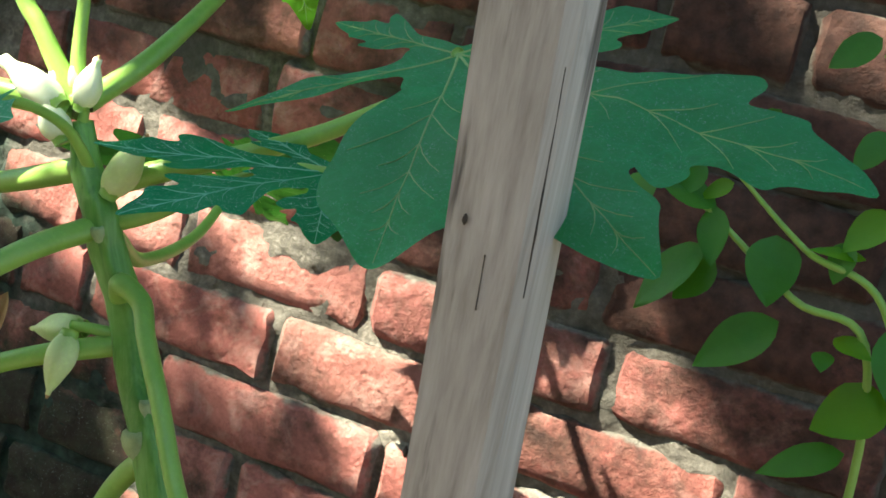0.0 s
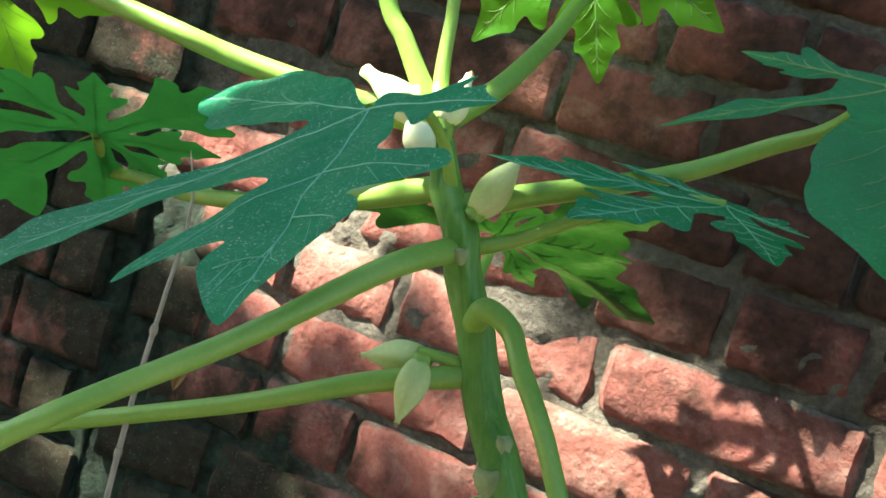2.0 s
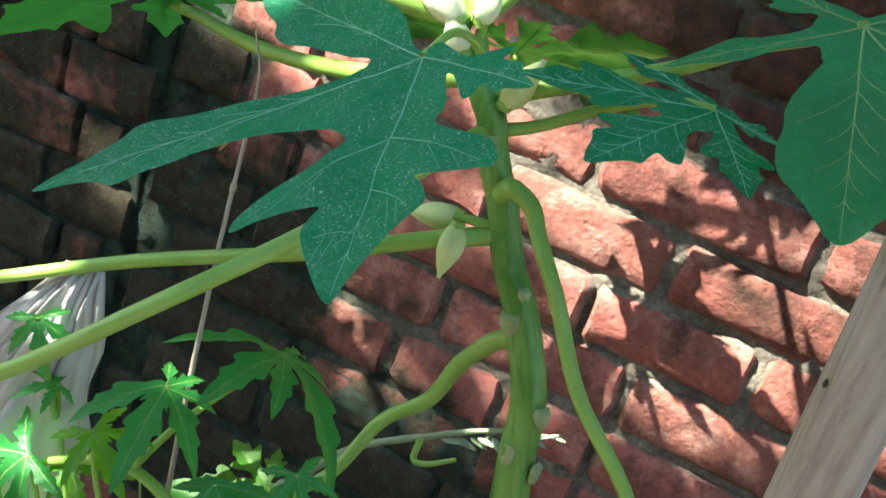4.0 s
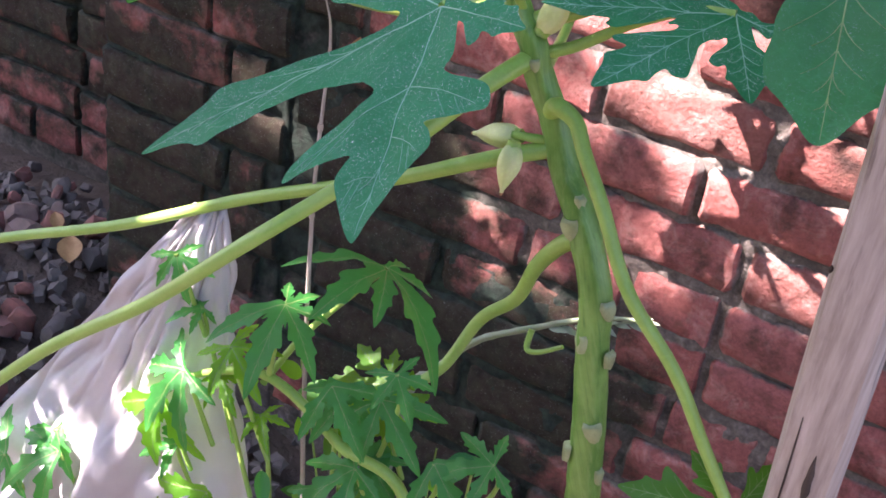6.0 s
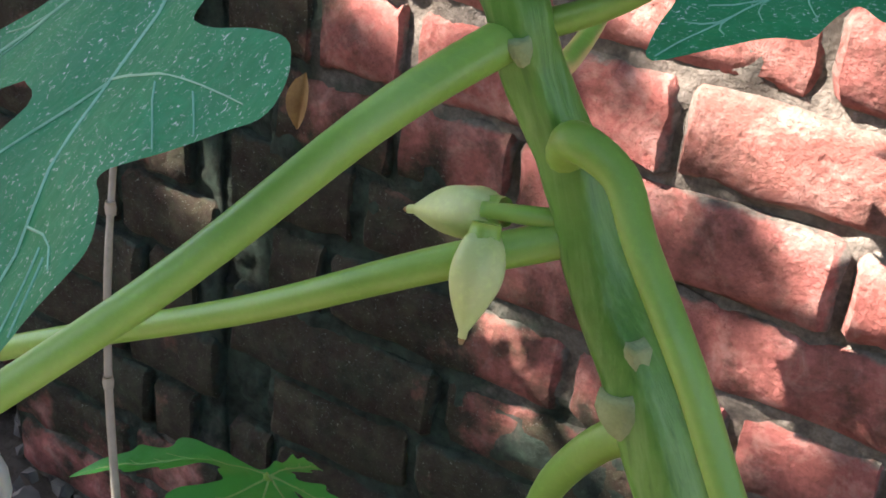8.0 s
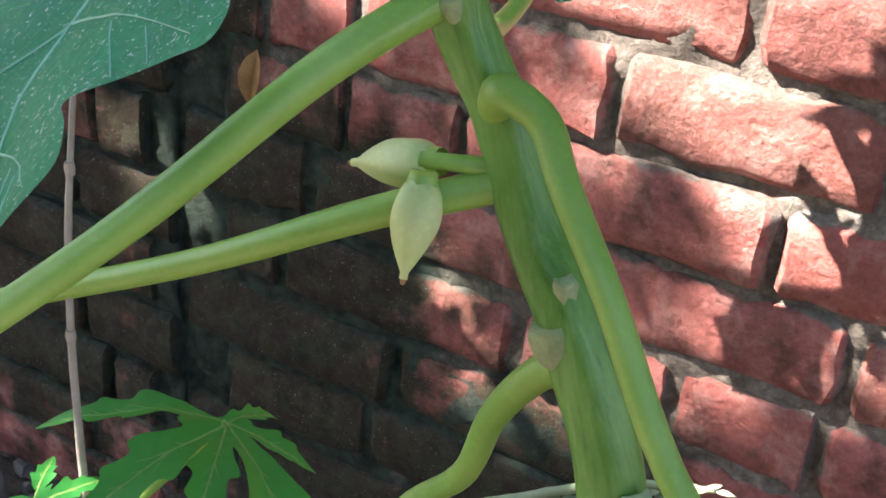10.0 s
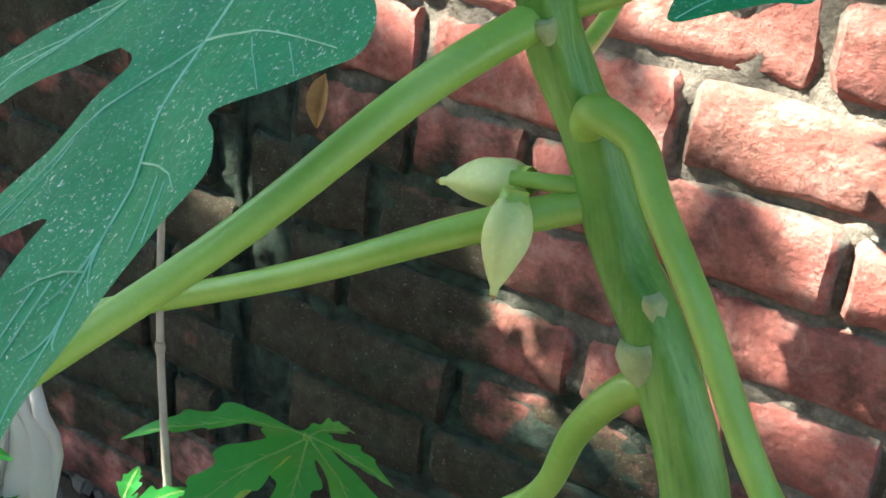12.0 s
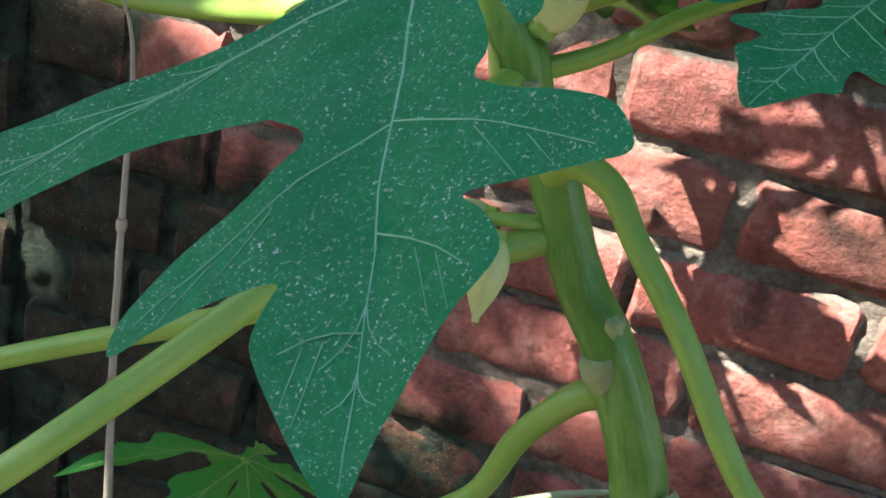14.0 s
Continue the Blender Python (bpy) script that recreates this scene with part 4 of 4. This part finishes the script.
for k in range(18):
    a = random.Random(500 + k)
    root = P(a.uniform(0.14, 0.36), a.uniform(-0.52, -0.44), a.uniform(-0.10, 0.09))
    foot = Vector((0.26 + (root.x - 0.26) * 0.4, -0.48, 0.0))
    st = tube_part("leaf_stalk", [foot, foot.lerp(root, 0.6) + Vector((0.01, 0.0, 0.02)), root], [0.0018, 0.0015, 0.0012], STALK, weed, sides=6, count=10)
    simple_leaf("leaf_blade", root, root + Vector((a.uniform(-0.06, 0.06), a.uniform(-0.05, 0.0), a.uniform(-0.035, 0.015))), (a.uniform(-0.3, 0.3), -0.35, 0.9), a.uniform(0.2, 0.3), st, (LEAF, LEAF_WEED, LEAF_BLUE)[k % 3], fold=0.4, curl=0.5)

twig = thing("cut_branch", P(0.15, -0.28, -0.45), "thin grey-green cut branch leaning by the wall", "branch")
tube_part("branch", [P(0.13, -0.28, -0.45), P(0.16, -0.28, -0.05), P(0.188, -0.28, 0.017), P(0.228, -0.28, 0.076), P(0.287, -0.28, 0.121), P(0.342, -0.28, 0.158), P(0.392, -0.28, 0.178)], [0.0045, 0.0042, 0.004, 0.0036, 0.003, 0.0024, 0.0016], TWIG, twig, "grey-green rough branch", sides=10, count=60, rough=0.25)
for k in range(16):
    a = random.Random(900 + k)
    root = P(0.30, -0.28, 0.128).lerp(P(0.392, -0.28, 0.178), k / 15)
    simple_leaf("leaflet", root, root + Vector((a.uniform(0.008, 0.022), a.uniform(-0.01, 0.004), a.uniform(-0.012, 0.014))), (0, -0.5, 0.8), 0.16, twig, TWIG, "small grey-green leaflet")
tube_part("side_shoot", [P(0.285, -0.284, 0.120), P(0.287, -0.292, 0.103), P(0.300, -0.294, 0.106), P(0.322, -0.292, 0.122)], [0.0032, 0.0028, 0.002], STALK, twig, "curled green side shoot", sides=8, count=18)

# ---- creeper beside the post ----
vine = thing("creeper", P(0.70, -0.12, -0.45), "thin creeper with pointed green leaves on the wall", "plant")
vine_stems = [[(0.72, -0.10, -0.45), (0.74, -0.12, 0.20), (0.726, -0.15, 0.442), (0.666, -0.15, 0.473), (0.587, -0.15, 0.521), (0.54, -0.15, 0.535)], [(0.76, -0.10, -0.45), (0.78, -0.12, 0.30), (0.73, -0.15, 0.476), (0.665, -0.15, 0.508), (0.60, -0.14, 0.55)],
              [(0.80, -0.10, -0.45), (0.82, -0.12, 0.35), (0.78, -0.15, 0.56), (0.68, -0.15, 0.645)]]
vines = [tube_part("stem", [P(*q) for q in s], [0.0036, 0.0032, 0.0026, 0.0014], STALK, vine, "thin green creeper stem", sides=8, count=40) for s in vine_stems]
for base, tip, up, w, m in (((0.599, -0.15, 0.492), (0.552, -0.16, 0.420), (-0.3, -0.7, 0.5), 0.24, LEAF), ((0.645, -0.15, 0.512), (0.655, -0.17, 0.452), (0.1, -0.9, 0.3), 0.36, LEAF),
                            ((0.662, -0.15, 0.455), (0.602, -0.17, 0.398), (-0.2, -0.8, 0.5), 0.26, LEAF), ((0.745, -0.15, 0.425), (0.69, -0.17, 0.385), (0.1, -0.7, 0.6), 0.36, LEAF_SUNLIT),
                            ((0.705, -0.15, 0.512), (0.658, -0.16, 0.510), (0.1, -0.5, 0.85), 0.17, LEAF_SUNLIT), ((0.728, -0.15, 0.380), (0.662, -0.17, 0.345), (0.0, -0.6, 0.8), 0.22, LEAF),
                            ((0.675, -0.15, 0.655), (0.64, -0.16, 0.622), (0.2, -0.7, 0.6), 0.3, LEAF), ((0.60, -0.15, 0.520), (0.545, -0.16, 0.532), (0.0, -0.6, 0.8), 0.3, LEAF),
                            ((0.60, -0.15, 0.52), (0.612, -0.17, 0.470), (-0.2, -0.9, 0.3), 0.26, LEAF), ((0.742, -0.15, 0.48), (0.76, -0.17, 0.40), (0.2, -0.9, 0.3), 0.34, LEAF),
                            ((0.55, -0.15, 0.53), (0.535, -0.17, 0.49), (-0.1, -0.9, 0.4), 0.34, LEAF), ((0.70, -0.15, 0.455), (0.735, -0.17, 0.45), (0.1, -0.7, 0.7), 0.25, LEAF_SUNLIT)):
    simple_leaf("leaf_blade", P(*base), P(*base).lerp(P(*tip), 0.78), up, w, vines[0], m, "pointed green creeper leaf")

for k in range(14):
    a = random.Random(820 + k)
    root = P(a.uniform(0.56, 0.80), -0.15, a.uniform(0.38, 0.60))
    simple_leaf("leaf_blade", root, root + Vector((a.uniform(-0.035, 0.03), a.uniform(-0.02, 0.0), a.uniform(-0.035, -0.008))), (a.uniform(-0.3, 0.3), -0.7, 0.6), a.uniform(0.24, 0.36), vines[k % 3], LEAF if k % 4 else LEAF_SUNLIT, "pointed green creeper leaf")

# ---- white plastic sheet ----
sheet = thing("plastic_sheet", P(-0.10, -0.45, -0.45), "crumpled white plastic sheet draped down to the ground", "sheet")
bm = bmesh.new()
grid = []
for i in range(61):
    u = i / 60
    row = []
    for k in range(49):
        v = k / 48
        left = P(0.030, -0.475, 0.235).lerp(P(-0.46, -0.43, -0.435), v)
        right = P(0.055, -0.465, 0.235).lerp(P(0.125, -0.44, -0.435), v)
        q = left.lerp(right, u)
        fold = 0.016 * v * math.sin(u * 21 + 7 * noise.noise(Vector((u * 2.5, v * 3, 4)))) + 0.035 * v * noise.noise(Vector((u * 9, v * 5, 1))) + 0.010 * noise.noise(Vector((u * 22, v * 16, 2)))
        q += Vector((0.01 * noise.noise(Vector((u * 8, v * 8, 7))), -0.10 * math.sin(math.pi * u) * v ** 0.8 + fold, 0.012 * noise.noise(Vector((u * 11, v * 4, 9))) * v * (1 - v)))
        row.append(bm.verts.new(q))
    grid.append(row)
for a, b in zip(grid, grid[1:]):
    for k in range(48):
        bm.faces.new((a[k], b[k], b[k + 1], a[k + 1]))
film = part("sheet_body", bm, FILM, sheet, "crumpled white plastic film")
solid = film.modifiers.new("thickness", "SOLIDIFY")
solid.thickness = 0.0012
tube_part("prop_stick", [P(0.05, -0.44, -0.45), P(0.043, -0.462, 0.225)], [0.006, 0.005], CANE, sheet, "stick under the sheet", sides=8, count=10)

# ---- rubble ----
def stone_mesh(seed):
    rnd = random.Random(seed)
    bm = bmesh.new()
    bmesh.ops.create_icosphere(bm, subdivisions=2, radius=1)
    off = Vector((rnd.uniform(0, 40), rnd.uniform(0, 40), 0))
    for v in bm.verts:
        c = v.co.copy()
        big = max(abs(c.x), abs(c.y), abs(c.z))
        v.co = c * (0.55 + 0.45 / big * 0.75) * (1 + 0.28 * noise.noise(c * 1.6 + off))
    me = mesh_of("stone", bm, STONE)
    me.set_sharp_from_angle(angle=radians(32))
    return me


STONES = [stone_mesh(s) for s in range(8)]
stone_rnd = random.Random(8)
for k in range(190):
    x, y = stone_rnd.uniform(-1.15, -0.42), stone_rnd.uniform(-0.55, 0.30)
    if x > -0.56 and y > -0.05:
        continue
    s = stone_rnd.uniform(0.010, 0.028)
    heap = 0.10 * math.exp(-((x + 0.75) ** 2 / 0.12 + (y - 0.05) ** 2 / 0.10))
    ob = new("stone", STONES[k % 8])
    ob.matrix_basis = pose(x, y, heap + s * 0.35, *(stone_rnd.uniform(0, 360) for _ in range(3))) @ Matrix.Diagonal((s * stone_rnd.uniform(1, 1.5), s, s * stone_rnd.uniform(0.6, 1), 1))
    tagged(ob, "broken piece of red brick or grey stone on soil", "stone", "rubble by the wall")
bm = bmesh.new()
for k in range(1800):
    x, y = stone_rnd.uniform(-1.3, 0.3), stone_rnd.uniform(-0.7, 0.2)
    heap = 0.10 * math.exp(-((x + 0.75) ** 2 / 0.12 + (y - 0.05) ** 2 / 0.10))
    s = stone_rnd.uniform(0.004, 0.010)
    crumb = bmesh.ops.create_cube(bm, size=s * 2, matrix=pose(x, y, heap, *(stone_rnd.uniform(0, 360) for _ in range(3))))
    for v in crumb["verts"]:
        v.co += Vector((stone_rnd.uniform(-1, 1), stone_rnd.uniform(-1, 1), stone_rnd.uniform(-1, 1))) * s * 0.6
tagged(new("gravel", mesh_of("gravel", bm, STONE, False)), "crumbs of brick and gravel on the soil", "gravel", kind="stuff")
for k in range(9):
    a = random.Random(700 + k)
    x, y = a.uniform(-1.0, -0.5), a.uniform(-0.4, 0.1)
    fallen = thing("fallen_leaf", P(x, y, -0.36), "dry brown fallen leaf on the rubble", "leaf", "fallen leaves")
    z = -0.45 + 0.10 * math.exp(-((x + 0.75) ** 2 / 0.12 + (y - 0.05) ** 2 / 0.10)) + 0.03
    fallen.matrix_basis = Matrix.Translation(P(x, y, z))
    simple_leaf("leaf_blade", P(x, y, z), P(x + a.uniform(-0.06, 0.06), y + a.uniform(-0.06, 0.06), z + 0.015), (0, 0, 1), 0.3, fallen, DRY, fold=0.5)

# ---- unseen tree, added to throw dappled shade on the wall ----
def in_sun(p, wide, high):
    """A gap in the crown through which the sun reaches a place, as a patch on the wall's plane."""
    q = Vector(p) - SUN_FROM * (p[1] / SUN_FROM.y)
    return q.x, q.z, wide, high


SUNNY = ((-0.04, 0.36, 0.15, 0.07), (-0.246, 0.458, 0.022, 0.03), (0.255, 0.305, 0.05, 0.032), (0.325, 0.335, 0.055, 0.018), (0.45, 0.302, 0.055, 0.026), (0.42, 0.243, 0.06, 0.022), (0.490, 0.230, 0.055, 0.055), (0.53, 0.11, 0.035, 0.015),
         (0.16, 0.205, 0.035, 0.018), (0.546, 0.315, 0.035, 0.028), (-0.225, 0.065, 0.035, 0.03), (0.12, -0.045, 0.025, 0.010),
         (0.18, -0.024, 0.025, 0.010), (0.41, 0.185, 0.05, 0.032), (0.32, 0.068, 0.05, 0.018), (0.065, 0.076, 0.025, 0.008), (0.70, 0.66, 0.10, 0.05), (0.50, 0.165, 0.03, 0.008), (0.64, 0.215, 0.07, 0.04),
         in_sun((0.235, -0.40, 0.515), 0.05, 0.04), in_sun((0.17, -0.415, 0.50), 0.05, 0.035), in_sun((0.22, -0.17, 0.62), 0.07, 0.04), in_sun((0.06, -0.48, 0.20), 0.03, 0.03),
         in_sun((-0.17, -0.52, -0.12), 0.09, 0.06), in_sun((0.03, -0.52, 0.05), 0.06, 0.05))
THIN = ((0.44, 0.19, 0.24, 0.12), (-0.03, 0.36, 0.18, 0.09), in_sun((0.0, -0.52, 0.0), 0.35, 0.16))
crown_rnd = random.Random(11)
bm = bmesh.new()


def inside(x, z, patches, more=0.0):
    return min(math.hypot((x - a) / (c + more), (z - b) / (d + more)) for a, b, c, d in patches)


# leaves block the sun's path everywhere but at the patches meant to be lit
for k in range(28500):
    x, z = crown_rnd.uniform(-1.9, 2.7), crown_rnd.uniform(-1.9, 1.6)
    edge = inside(x, z, SUNNY, 0.051) + 0.25 * noise.noise(Vector((x * 9, z * 9, 0)))
    if edge < 1.0 or (inside(x, z, THIN) < 1.0 and k % 5 < 2):
        continue
    far = max(crown_rnd.uniform(3.2, 4.3), (crown_rnd.uniform(2.5, 3.2) - LIFT - z) / SUN_FROM.z)
    c = P(x, 0, z) + SUN_FROM * far
    size = crown_rnd.uniform(0.030, 0.052)
    a = Vector((crown_rnd.gauss(0, 1), crown_rnd.gauss(0, 1), crown_rnd.gauss(0, 0.4))).normalized()
    n = (SUN_FROM + Vector((crown_rnd.gauss(0, 0.35), crown_rnd.gauss(0, 0.35), crown_rnd.gauss(0, 0.35)))).normalized()
    s = n.cross(a).normalized()
    a = s.cross(n)
    v = [bm.verts.new(c + a * p * size + s * q * size + n * r * size) for p, q, r in ((-1, 0, 0), (-0.3, -0.42, 0.1), (0.45, -0.34, 0.1), (1.05, 0, -0.1), (0.45, 0.34, 0.1), (-0.3, 0.42, 0.1), (0.1, 0, 0))]
    for i in range(6):
        bm.faces.new((v[i], v[(i + 1) % 6], v[6]))
tree = thing("shade_tree", P(-3.3, -1.55, -0.45), "unseen leafy tree added to dapple the wall with shade", "tree")
part("crown", bm, LEAF, tree, "green leafy crown with gaps", smooth=False)
tube_part("trunk", [P(-3.3, -1.55, -0.5), P(-3.25, -1.5, 0.8), P(-3.1, -1.45, 2.0), P(-2.9, -1.4, 2.8)], [0.10, 0.085, 0.07, 0.055], BARK, tree, "rough grey bark", sides=12, count=40, rough=0.2)
for path in (((-2.9, -1.4, 2.75), (-2.5, -1.4, 3.5), (-2.0, -1.4, 4.0), (-1.2, -1.4, 4.35), (0.0, -1.4, 4.5)), ((-2.92, -1.4, 2.7), (-2.5, -1.38, 2.45), (-1.8, -1.35, 2.2), (-0.8, -1.3, 2.1))):
    tube_part("bough", [P(*q) for q in path], [0.05, 0.04, 0.028, 0.012], BARK, tree, "rough grey bough", sides=10, count=36, rough=0.2)

# ---- bricks last ----
lay_bricks()
